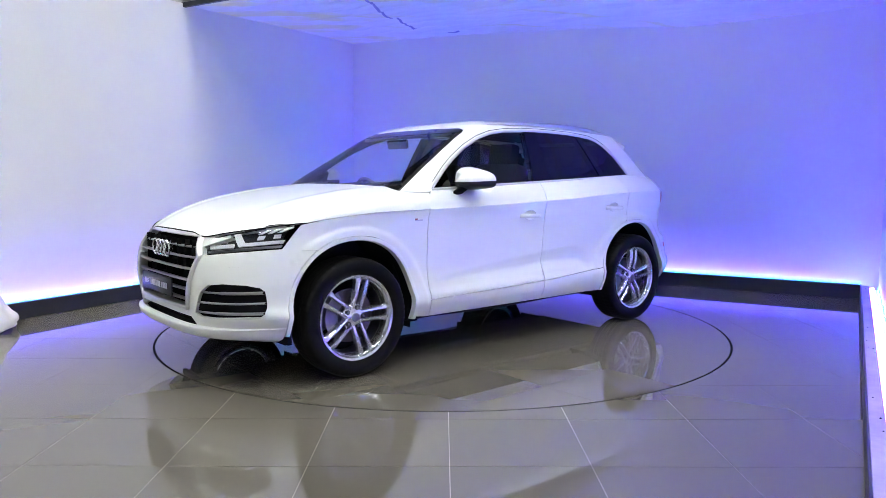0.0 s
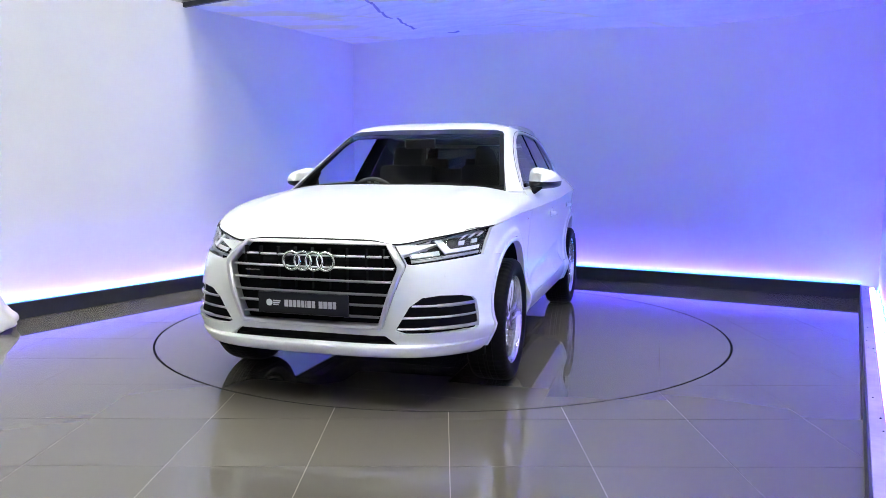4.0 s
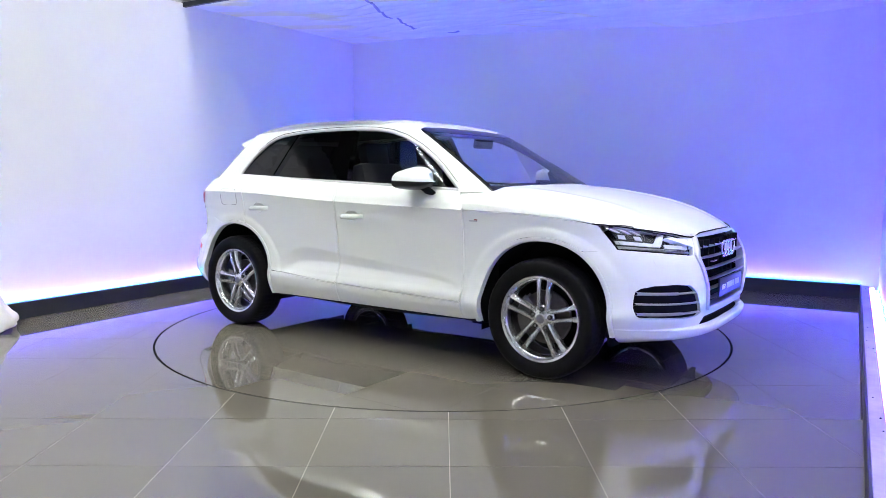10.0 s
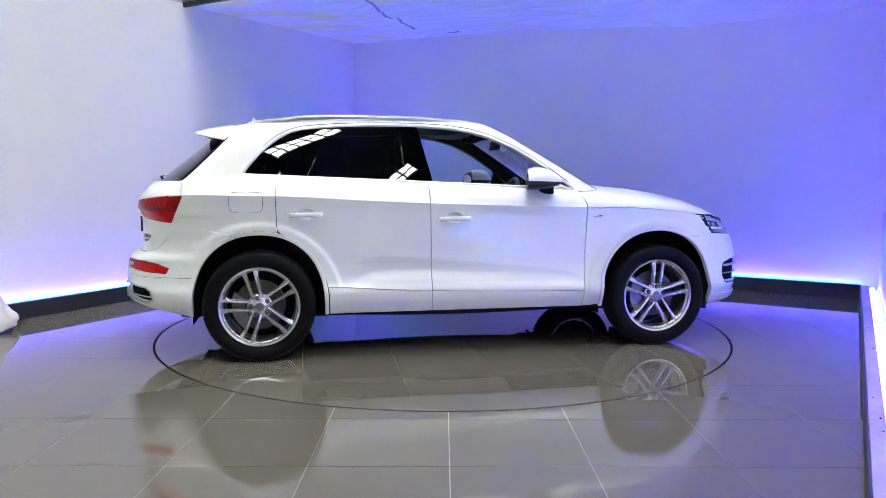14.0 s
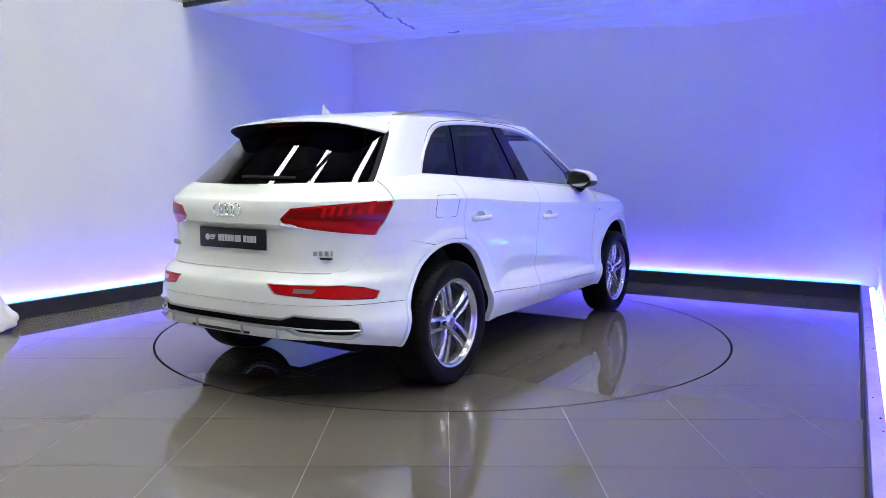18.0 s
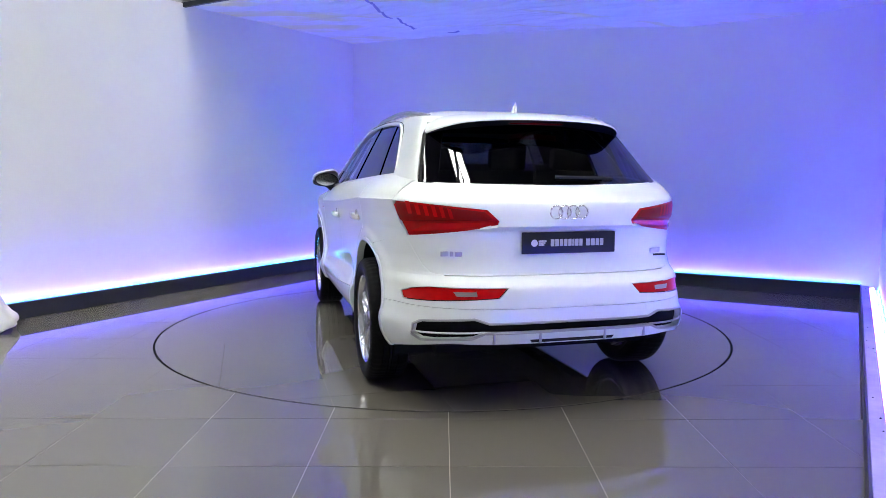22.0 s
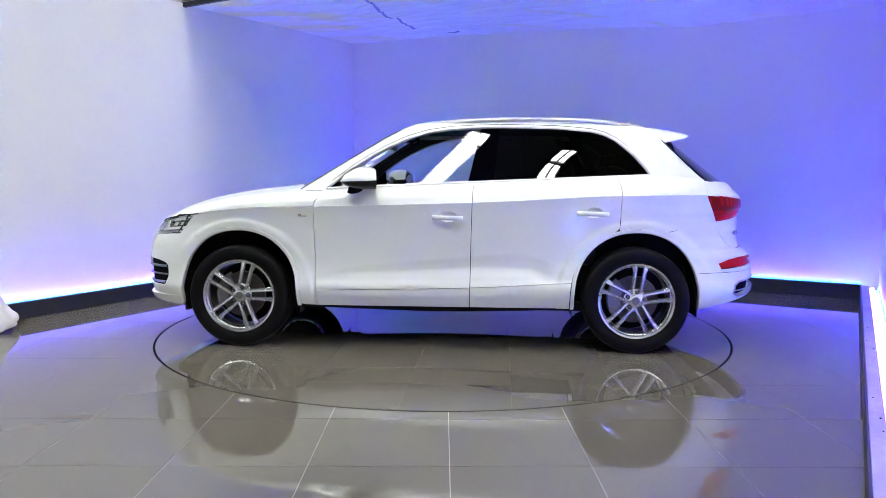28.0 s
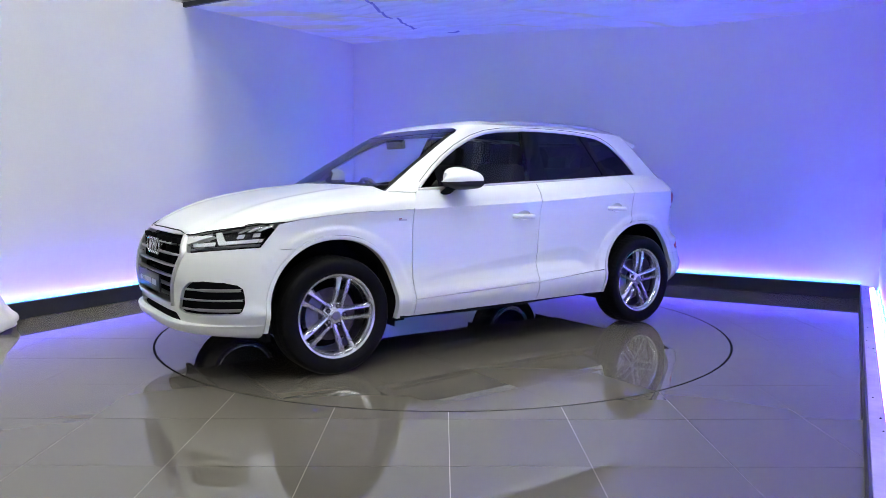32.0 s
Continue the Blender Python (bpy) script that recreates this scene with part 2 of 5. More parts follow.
def spline(xs, ys):
    """Smooth monotone curve through a few control values."""
    xs, ys = np.asarray(xs, float), np.asarray(ys, float)
    d = np.diff(ys) / np.diff(xs)
    m = np.empty_like(ys)
    m[0], m[-1] = d[0], d[-1]
    for i in range(1, len(xs) - 1):
        m[i] = 0 if d[i - 1] * d[i] <= 0 else 2 * d[i - 1] * d[i] / (d[i - 1] + d[i])

    def at(x):
        x = min(max(x, xs[0]), xs[-1])
        i = min(max(int(np.searchsorted(xs, x)) - 1, 0), len(xs) - 2)
        h = xs[i + 1] - xs[i]
        t = (x - xs[i]) / h
        return float((2 * t ** 3 - 3 * t * t + 1) * ys[i] + (t ** 3 - 2 * t * t + t) * h * m[i]
                     + (-2 * t ** 3 + 3 * t * t) * ys[i + 1] + (t ** 3 - t * t) * h * m[i + 1])
    return at


def steps(a, b, n):
    return [a + (b - a) * i / n for i in range(n + 1)]


def trim(bm, polygon, axes, inside=False, where=None):
    """Cut a sheet along a convex outline seen along one axis, and drop what lies inside it (or, inside=True, keep only that)."""
    area = sum(p[0] * q[1] - q[0] * p[1] for p, q in zip(polygon, polygon[1:] + polygon[:1]))
    poly = polygon if area > 0 else polygon[::-1]
    i, j = axes
    live = [f for f in bm.faces if where is None or where(f.calc_center_median())]
    outside = [] if where is None else [f for f in bm.faces if f not in set(live)]
    drop = []
    for p, q in zip(poly, poly[1:] + poly[:1]):
        normal, base = Vector((0, 0, 0)), Vector((0, 0, 0))
        normal[i], normal[j] = q[1] - p[1], p[0] - q[0]
        if normal.length < 1e-9 or not live:
            continue
        base[i], base[j] = p
        geom = set(live)
        for f in live:
            geom.update(f.edges), geom.update(f.verts)
        res = bmesh.ops.bisect_plane(bm, geom=list(geom), dist=1e-6, plane_co=base, plane_no=normal)
        faces = [g for g in res["geom"] if isinstance(g, bmesh.types.BMFace) and g.is_valid]
        out = [f for f in faces if (f.calc_center_median() - base).dot(normal) > 0]
        drop += out
        live = [f for f in faces if (f.calc_center_median() - base).dot(normal) <= 0]
    gone = [f for f in (drop if inside else live) if f.is_valid]
    bmesh.ops.delete(bm, geom=gone, context="FACES")
    loose = [v for v in bm.verts if not v.link_faces]
    bmesh.ops.delete(bm, geom=loose, context="VERTS")
    return bm


def rim(bm, depth, way=None):
    """Turn the open edges of a sheet inward, so that it has thickness. way: one direction for all, instead of the normals'."""
    bm.normal_update()
    edges = [e for e in bm.edges if e.is_boundary]
    normals = {v: (Vector(way) if way else -v.normal.copy()) for e in edges for v in e.verts}
    res = bmesh.ops.extrude_edge_only(bm, edges=edges)
    new_verts = [g for g in res["geom"] if isinstance(g, bmesh.types.BMVert)]
    old = {tuple(round(c, 6) for c in v.co): n for v, n in normals.items()}
    for v in new_verts:
        v.co += old[tuple(round(c, 6) for c in v.co)] * depth
    return bm


def face_out(bm, centre=(0, 0, 0.7)):
    """Point the faces of an open sheet away from a point inside the thing."""
    bm.normal_update()
    c = Vector(centre)
    bmesh.ops.reverse_faces(bm, faces=[f for f in bm.faces if f.normal.dot(f.calc_center_median() - c) < 0])
    return bm


def flipped(bm):
    """A mirror copy of bm across the car's middle plane."""
    b2 = bm.copy()
    for v in b2.verts:
        v.co.y = -v.co.y
    bmesh.ops.reverse_faces(b2, faces=b2.faces[:])
    return b2


def whole(bm):
    """Join a half sheet and its mirror copy at the middle plane."""
    join(bm, flipped(bm))
    bmesh.ops.remove_doubles(bm, verts=bm.verts[:], dist=1e-4)
    return bm


# ---------------------------------------------------------------- the room
# The studio bay stands askew to the view: U runs along its side walls towards the back, V along its back wall.
U, V = Vector((0.5, 0.866, 0)), Vector((0.866, -0.5, 0))
UL, VL = Vector((0.4865, 0.8737, 0)), Vector((0.8737, -0.4865, 0))   # the left wall is a little out of square
UR, VR = Vector((0.4944, 0.8692, 0)), Vector((0.8692, -0.4944, 0))   # and so is the right one
CORNER = Vector((-1.235, 4.46, 0))      # inner kerb corner, back
CORNER_R = Vector((4.21, 1.30, 0))     # inner kerb corner, back right
KERB_H, KERB_T, COVE = 0.145, 0.065, 0.165
WALL_H, WALL_T = 3.135, 0.10
FRONT_L, FRONT_R = 9.0, 8.0            # how far the side walls run to the front
TABLE_R = 2.237


def bar_along(start, way, across, length, lo, hi, mat, name, bevel=0.0, z0=0.0, z1=1.0):
    """A straight wall-like bar: from start along way, between two offsets across it."""
    bm = box((0, lo, z0), (length, hi, z1), bevel)
    m = Matrix((( way.x, across.x, 0, start.x), (way.y, across.y, 0, start.y), (0, 0, 1, 0), (0, 0, 0, 1)))
    bm.transform(m)
    bmesh.ops.recalc_face_normals(bm, faces=bm.faces[:])
    return part(name, bm, mat, None, smooth=False)


def room():
    wide = (CORNER_R - CORNER).length
    # kerbs with a light cove behind them
    k = bar_along(CORNER - UL * FRONT_L, UL, -VL, FRONT_L + KERB_T, 0, KERB_T, KERB, "kerb_left", 0.004, 0, KERB_H)
    tagged(k, "charcoal painted kerb board along the wall foot", "kerb", kind="structure")
    k = bar_along(CORNER, V, U, wide, 0, KERB_T, KERB, "kerb_back", 0.004, 0, KERB_H)
    tagged(k, "charcoal painted kerb board along the wall foot", "kerb", kind="structure")
    k = bar_along(CORNER_R - UR * FRONT_R, UR, VR, FRONT_R + KERB_T, 0, 0.012, KERB, "kerb_right", 0.002, 0, KERB_H)
    tagged(k, "charcoal painted kerb board with a scuffed top", "kerb", kind="structure")
    k = bar_along(CORNER_R - UR * FRONT_R, UR, VR, FRONT_R, 0.013, 0.078, LEDGE, "ledge_right", 0.002, 0, KERB_H - 0.002)
    tagged(k, "white ledge board with screw heads beside the light strip", "ledge", kind="structure")
    # walls; the top of the left one falls towards the front
    w = bar_along(CORNER - UL * FRONT_L, UL, -VL, FRONT_L + COVE + WALL_T, COVE, COVE + WALL_T, WALL, "wall_left", 0, 0, WALL_H)
    for v in w.data.vertices:
        if v.co.z > 1:
            v.co.z += 0.0243 * (v.co - CORNER).dot(UL)
    tagged(w, "tall white painted partition wall", "wall", kind="structure")
    w = bar_along(CORNER - V * COVE, V, U, wide + 2 * COVE, COVE, COVE + WALL_T, WALL, "wall_back", 0, 0, WALL_H)
    tagged(w, "white painted partition wall washed in blue light", "wall", kind="structure")
    w = bar_along(CORNER_R - UR * FRONT_R, UR, VR, FRONT_R + COVE + WALL_T, COVE, COVE + WALL_T, WALL, "wall_right", 0, 0, WALL_H)
    tagged(w, "white painted partition wall washed in blue light", "wall", kind="structure")
    # light strips lying in the coves, each with an added cyan bar
    for name, start, way, across, length in (
            ("cove_glow_strip", CORNER - UL * 6.0, UL, -VL, 6.0), ("cove_glow_strip", CORNER, V, U, wide),
            ("cove_glow_strip", CORNER_R - UR * FRONT_R, UR, VR, FRONT_R)):
        deep = 0.010 if way is UR else 0.045
        top = KERB_H - 0.012 - deep
        s = bar_along(start, way, across, length, 0.082, 0.122, STRIP, name, 0, top - 0.020, top)
        for v in s.data.vertices:
            if v.co.z > top - 0.002:
                v.co.z += 0.009 if (v.co - start).dot(across) > 0.10 else -0.006
        tagged(s, "glowing blue light strip behind the kerb", "light strip", group="cove lights")
        # added cyan emitter, no real diodes: tints the bright glow at the wall foot
        s = bar_along(start, way, across, length, 0.154, 0.161, CYAN, "cove_glow_strip", 0, top - 0.020, top + deep - 0.001)
        tagged(s, "added glowing cyan bar against the wall foot", "light strip", group="cove lights")
        s = bar_along(start, way, across, length, 0.080, COVE, LEDGE, "cove_bed", 0, top - 0.05, top - 0.021)
        tagged(s, "pale board under the light strip", "trim", kind="structure")
    # screw heads and scuffs on the right ledge
    bm = bmesh.new()
    rnd = random.Random(5)
    for i in range(11):
        d, o, r = rnd.uniform(0.1, 4.9), rnd.uniform(0.025, 0.070), rnd.uniform(0.003, 0.006)
        p = CORNER_R - UR * d + VR * o
        c = bmesh.new()
        bmesh.ops.create_cone(c, cap_ends=True, segments=8, radius1=r, radius2=r * 0.7, depth=0.004)
        join(bm, c, Matrix.Translation((p.x, p.y, KERB_H)))
    tagged(part("screw_heads", bm, RING, None, smooth=False), "dark screw heads and chips along the ledge", "screws", kind="stuff")
    canopy()
    hall()


def canopy():
    """Plastic sheeting stretched over the back of the bay, sagging and creased."""
    wide, deep = (CORNER_R - CORNER).length + 2 * COVE, 3.035
    start = CORNER - V * COVE + U * COVE
    ns, nd = 220, 100
    back = spline([0.0, 0.2, 0.4, 0.6, 0.74, 0.86, 1.0], [3.126, 3.098, 3.045, 2.965, 2.903, 2.915, 2.945])

    def crease(a, b, s, seed, ax=1.0, bx=1.0):
        return 1 - min(1.0, 3.2 * abs(noise.noise(Vector((a * s * ax + b * 1.7, b * s * bx - a * 1.3, seed)))))

    def sag(a, b):
        folds = noise.noise(Vector((a * 26 + b * 9, b * 5 - a * 3, 2.0))) * 0.018
        folds += 0.016 * crease(a, b, 7.0, 3.0, 0.5, 1.6) ** 2 + 0.010 * crease(a, b, 17.0, 9.0, 0.45, 1.2) ** 2
        wave = -0.03 * math.sin(math.pi * a) * math.sin(math.pi * b)
        edge = min(1, 12 * min(a, 1 - a), 10 * (1 - b) + 0.25, 14 * b + 0.1)
        level = back(a) + (3.052 - back(a)) * b ** 1.3
        return level - 0.006 + (folds + wave) * edge

    def at(i, j):
        a, b = i / ns, j / nd
        p = start + V * (a * wide) - U * (b * deep)
        return (p.x, p.y, sag(a, b))
    bm = grid(at, range(ns + 1), range(nd + 1))
    bmesh.ops.recalc_face_normals(bm, faces=bm.faces[:])
    ob = part("ceiling", bm, SHEET, None)
    tagged(ob, "creased translucent plastic sheeting stretched as a ceiling", "ceiling", kind="structure")
    # batten along its free edge
    b = bar_along(start - U * deep, V, U, wide, -0.02, 0.02, KERB, "ceiling_batten", 0.003, 3.025, 3.075)
    tagged(b, "thin batten holding the edge of the ceiling sheet", "batten", kind="structure")
    # strips of tape on the sheet
    for (xa, ya), (xb, yb) in (((-0.805, 1.657), (-0.606, 2.750)), ((-0.537, 2.705), (-0.346, 3.388)), ((0.053, 3.616), (0.196, 3.505))):
        def ribbon(i, j):
            x, y = xa + (xb - xa) * i / 24, ya + (yb - ya) * i / 24
            n = Vector((ya - yb, xb - xa)).normalized() * (0.035 * (j - 0.5)) + Vector((ya - yb, xb - xa)).normalized() * 0.02 * math.sin(3.0 * i / 24)
            x, y = x + n.x, y + n.y
            p = Vector((x, y, 0)) - start
            return (x, y, sag(p.dot(V) / wide, -p.dot(U) / deep) - 0.004)
        t = rim(grid(ribbon, range(25), range(2)), 0.002, (0, 0, 1))
        tagged(part("tape_strip", t, TAPE, None, smooth=False), "faded blue tape stuck on the ceiling sheet", "tape", group="ceiling tape")


def hall():
    """The industrial hall round the bay: cladding, roof deck, beams and rooflights."""
    lo, hi, top = -12.0, 12.0, 8.4
    centre = Vector((0.6, -3.4, 0))

    def place(a, b, z=0.0):
        p = centre + V * a + U * b
        return Vector((p.x, p.y, z))
    m = Matrix(((V.x, U.x, 0, centre.x), (V.y, U.y, 0, centre.y), (0, 0, 1, 0), (0, 0, 0, 1)))

    def shell(name, lo_, hi_, mat, label, category):
        bm = box(lo_, hi_)
        bm.transform(m)
        bmesh.ops.recalc_face_normals(bm, faces=bm.faces[:])
        return tagged(part(name, bm, mat, None, smooth=False), label, category, kind="structure")
    shell("hall_wall_1", (lo, hi, -0.1), (hi, hi + 0.2, top), CLADDING, "pale clad hall wall", "wall")
    shell("hall_wall_2", (lo, lo - 0.2, -0.1), (hi, lo, top), CLADDING, "pale clad hall wall", "wall")
    shell("hall_wall_3", (lo - 0.2, lo - 0.2, -0.1), (lo, hi + 0.2, top), CLADDING, "pale clad hall wall", "wall")
    shell("hall_wall_4", (hi, lo - 0.2, -0.1), (hi + 0.2, hi + 0.2, top), CLADDING, "pale clad hall wall", "wall")
    # vertical ribs on the wall seen above the partition
    bm = bmesh.new()
    for i in range(78):
        box((lo + 0.05, lo + 0.3 * i, 2.4), (lo + 0.085, lo + 0.3 * i + 0.12, top), bm=bm)
        box((lo + 0.3 * i, hi - 0.085, 2.4), (lo + 0.3 * i + 0.12, hi - 0.05, top), bm=bm)
    bm.transform(m)
    tagged(part("hall_cladding", bm, CLADDING, None, smooth=False), "ribbed pale metal cladding", "cladding", kind="structure")
    # roof deck with short rooflights let into it
    cols = [-7.6 + 2.5 * k for k in range(7)]
    rows = [-2.75, 2.05]
    w, h = 0.21, 1.3
    bm = bmesh.new()
    xs = [lo] + [e for c in cols for e in (c - w, c + w)] + [hi]
    for a, b in zip(xs[::2], xs[1::2]):
        box((a, lo, top), (b, hi, top + 0.12), bm=bm)
    ys = [lo] + [e for r in rows for e in (r - h, r + h)] + [hi]
    for c in cols:
        for a, b in zip(ys[::2], ys[1::2]):
            box((c - w, a, top), (c + w, b, top + 0.12), bm=bm)
    bm.transform(m)
    tagged(part("hall_roof", bm, ROOFDECK, None, smooth=False), "lined hall roof deck", "ceiling", kind="structure")
    light = empty("rooflight", m @ Matrix.Translation((cols[0], rows[0], top)))
    tagged(light, "bright translucent rooflight with dark glazing bars", "rooflight", group="hall rooflights")
    part("sheet", box((-w, -h, 0.06), (w, h, 0.09)), SKYPANEL, light, smooth=False)
    for y in (-0.78, -0.26, 0.26, 0.78):
        part("glazing_bar", box((-w, y - 0.025, -0.02), (w, y + 0.03, 0.05)), STEEL, light, smooth=False)
    part("glazing_bar", box((-0.012, -h, -0.01), (0.012, h, 0.045)), STEEL, light, smooth=False)
    for c in cols:
        for r in rows:
            if (c, r) != (cols[0], rows[0]):
                copy_thing(light, m @ Matrix.Translation((c, r, top)))
    for y in (-10.8, -7.8, -4.8, -0.5, 4.2, 8.2):
        bm = box((lo, y - 0.09, top - 0.42), (hi, y + 0.09, top - 0.40))
        box((lo, y - 0.09, top - 0.02), (hi, y + 0.09, top - 0.002), bm=bm)
        box((lo, y - 0.01, top - 0.40), (hi, y + 0.01, top - 0.02), bm=bm)
        bm.transform(m)
        tagged(part("roof_beam", bm, STEEL, None, smooth=False), "grey painted steel roof beam", "beam", group="roof beams")


PITCH, JOINT = 0.605, 0.0034
TILE_X, TILE_Y = 0.03, -2.955     # one crossing of the floor's joints


def circle(r, n=96):
    return [(r * math.cos(i * math.tau / n), r * math.sin(i * math.tau / n)) for i in range(n)]


def tile_sheet(x, y, size):
    """One tile's face, with a slightly eased edge turned down."""
    h = size / 2
    bm = bmesh.new()
    bm.faces.new([bm.verts.new((x + a * h, y + b * h, 0)) for a, b in ((-1, -1), (1, -1), (1, 1), (-1, 1))])
    return bm


def tile_solid(bm):
    bm.normal_update()
    bmesh.ops.reverse_faces(bm, faces=[f for f in bm.faces if f.normal.z < 0])
    bmesh.ops.dissolve_limit(bm, angle_limit=0.01, verts=bm.verts[:], edges=bm.edges[:])
    return rim(bm, 0.006, (0, 0, -1))


def floor():
    base = bmesh.new()
    outer = [(-16, -16), (16, -16), (16, 16), (-16, 16)]
    base.faces.new([base.verts.new((x, y, -0.0014)) for x, y in outer])
    trim(base, circle(TABLE_R + 0.004), (0, 1))
    ob = part("floor", base, GROUT, None, smooth=False)
    tagged(ob, "polished grey porcelain tile floor with dirty joints", "floor", kind="structure")
    ground = box((-16, -16, -0.30), (16, 16, -0.05))
    tagged(part("ground", ground, DARKWELL, None, smooth=False), "dark slab under the tiled floor", "ground", kind="structure")
    size = PITCH - JOINT
    plain = None
    far = []
    inner = CORNER.dot(U)
    middle = Vector((0.6, -3.4, 0))
    for i in range(-28, 29):
        for j in range(-30, 26):
            x, y = TILE_X + (i + 0.5) * PITCH, TILE_Y + (j + 0.5) * PITCH
            p = Vector((x, y, 0))
            if abs((p - middle).dot(U)) > 12.4 or abs((p - middle).dot(V)) > 12.4:
                continue
            corner = math.hypot(abs(x) + size / 2, abs(y) + size / 2)
            closest = math.hypot(max(abs(x) - size / 2, 0), max(abs(y) - size / 2, 0))
            r = TABLE_R + 0.004
            if corner <= r:
                continue
            behind = p.dot(U) > inner + 0.5 or (p - CORNER).dot(V) < -1.0 or (p - CORNER_R).dot(V) > 1.0
            if y < -3.6 or p.length > 6.5 or behind:
                far.append((x, y))
            elif closest >= r:
                if plain is None:
                    me = bpy.data.meshes.new("floor_tile")
                    t = tile_solid(tile_sheet(0, 0, size))
                    t.to_mesh(me)
                    t.free()
                    me.materials.append(TILE)
                    plain = me
                tile = new("floor_tile", plain)
                tile.location = (x, y, 0)
                tile.parent = ob
            else:
                t = trim(tile_sheet(x, y, size), circle(r), (0, 1))
                if len(t.faces):
                    part("floor_tile", tile_solid(t), TILE, ob, smooth=False)
    verts, faces, h = [], [], size / 2
    for k, (x, y) in enumerate(far):
        verts += [(x + a * h, y + b * h, z) for z in (0, -0.006) for a, b in ((-1, -1), (1, -1), (1, 1), (-1, 1))]
        faces.append([8 * k + q for q in (0, 1, 2, 3)])
        faces += [[8 * k + q for q in (a, a + 4, (a + 1) % 4 + 4, (a + 1) % 4)] for a in range(4)]
    rest = build("floor_tiles", verts, faces, TILE, ob, smooth=False)
    rest["kind"] = "stuff"


def turntable():
    """The round tiled plate that carries the car."""
    table = empty("turntable")
    tagged(table, "round tiled car turntable with a dark edge gap", "turntable")
    bed = lathe([(0.0, -0.0006), (TABLE_R - 0.013, -0.0006), (TABLE_R - 0.013, -0.0035), (TABLE_R - 0.006, -0.0035), (TABLE_R - 0.006, -0.03), (0.0, -0.03)], 96, "Z")
    part("bed", bed, GROUT_DARK, table, smooth=False)
    # shallow ring whose black colour stands for the shade of a deep edge gap
    edge = lathe([(TABLE_R + 0.002, -0.003), (TABLE_R - 0.012, -0.003), (TABLE_R - 0.012, -0.025), (TABLE_R + 0.002, -0.025)], 96, "Z")
    part("edge_ring", edge, RING, table)
    size = PITCH - 0.0022
    for i in range(-4, 4):
        for j in range(-4, 4):
            x, y = (i + 0.62) * PITCH, (j + 0.36) * PITCH
            closest = math.hypot(max(abs(x) - size / 2, 0), max(abs(y) - size / 2, 0))
            if closest < TABLE_R - 0.02:
                t = trim(tile_sheet(x, y, size), circle(TABLE_R - 0.0125), (0, 1), inside=True)
                if len(t.faces):
                    part("turntable_tile", tile_solid(t), TILE, table, smooth=False)
    return table


def dust_cover():
    """A white cover draped over something low, standing by the wall."""
    slope = spline([0.0, 0.04, 0.14, 0.26, 0.60, 0.90, 0.98, 1.0], [0.365, 0.395, 0.390, 0.350, 0.225, 0.13, 0.06, 0.0])
    def at(u, v):
        a, h = u * math.tau, v
        fold = 0.05 * math.sin(a * 7 + 1.3) * (1 - h) + 0.03 * math.sin(a * 13 + 4 * h)
        r = slope(h) * (1 + fold)
        crumple = noise.noise(Vector((math.cos(a) * 2.5, math.sin(a) * 2.5, h * 5))) * 0.035 * (1 - h)
        return (-3.80 + (r + crumple) * math.cos(a), -0.33 + (r + crumple) * math.sin(a), 0.006 + 0.56 * h + 0.018 * (1 + math.sin(a * 5)) * (1 - h) ** 4)
    bm = grid(at, steps(0, 1, 110)[:-1], steps(0, 1, 32), close_u=True)
    bmesh.ops.recalc_face_normals(bm, faces=bm.faces[:])
    tagged(part("dust_cover", bm, CLOTH, None), "crumpled white dust cover draped to the floor", "dust cover")


room()
floor()
TABLE = turntable()
dust_cover()


# ---------------------------------------------------------------- the car's skin
# Car space: x forward from the middle of the wheelbase, y to its left, z up from the floor.
crease_z = spline([-2.3, -1.85, -1.27, -0.62, -0.27, 0.84, 1.25, 1.53, 1.73, 1.85, 2.0, 2.2],
                  [1.10, 1.103, 1.096, 1.062, 1.046, 1.014, 1.005, 0.983, 0.953, 0.918, 0.862, 0.80])
belt_z = spline([-2.15, -1.90, -1.49, -0.63, 0.08, 0.78, 0.95, 1.10], [1.195, 1.212, 1.242, 1.200, 1.169, 1.138, 1.142, 1.150])
low_profile = spline([-0.14, -0.06, 0.0, 0.05, 0.13, 0.20, 0.28, 0.45, 0.70, 0.90, 0.97, 1.0],
                     [0.82, 0.872, 0.896, 0.915, 0.938, 0.943, 0.922, 0.905, 0.914, 0.927, 0.937, 0.942])
nose_x = spline([0.25, 0.272, 0.288, 0.308, 0.345, 0.353, 0.361, 0.375, 0.42, 0.50, 0.60, 0.72, 0.79, 0.86, 0.90, 0.96, 1.02],
                [2.05, 2.16, 2.25, 2.286, 2.295, 2.290, 2.262, 2.256, 2.255, 2.268, 2.278, 2.268, 2.245, 2.205, 2.172, 2.08, 1.98])
tail_x = spline([0.22, 0.28, 0.33, 0.37, 0.45, 0.55, 0.63, 0.67, 0.70, 0.725, 0.80, 0.90, 0.952, 0.972, 1.03, 1.095, 1.115, 1.165, 1.20],
                [-2.10, -2.20, -2.31, -2.345, -2.362, -2.362, -2.355, -2.344, -2.303, -2.268, -2.256, -2.255, -2.260, -2.284, -2.282, -2.262, -2.232, -2.196, -2.165])
XC = 1.2
HUB_F, HUB_R, HUB_Z = 1.4115, -1.4075, 0.368


def nose_n(z):
    return 4.0 - max(0.0, min(1.0, (z - 0.60) / 0.28)) * 0.9 - 0.5 * max(0.0, min(1.0, (0.42 - z) / 0.08))


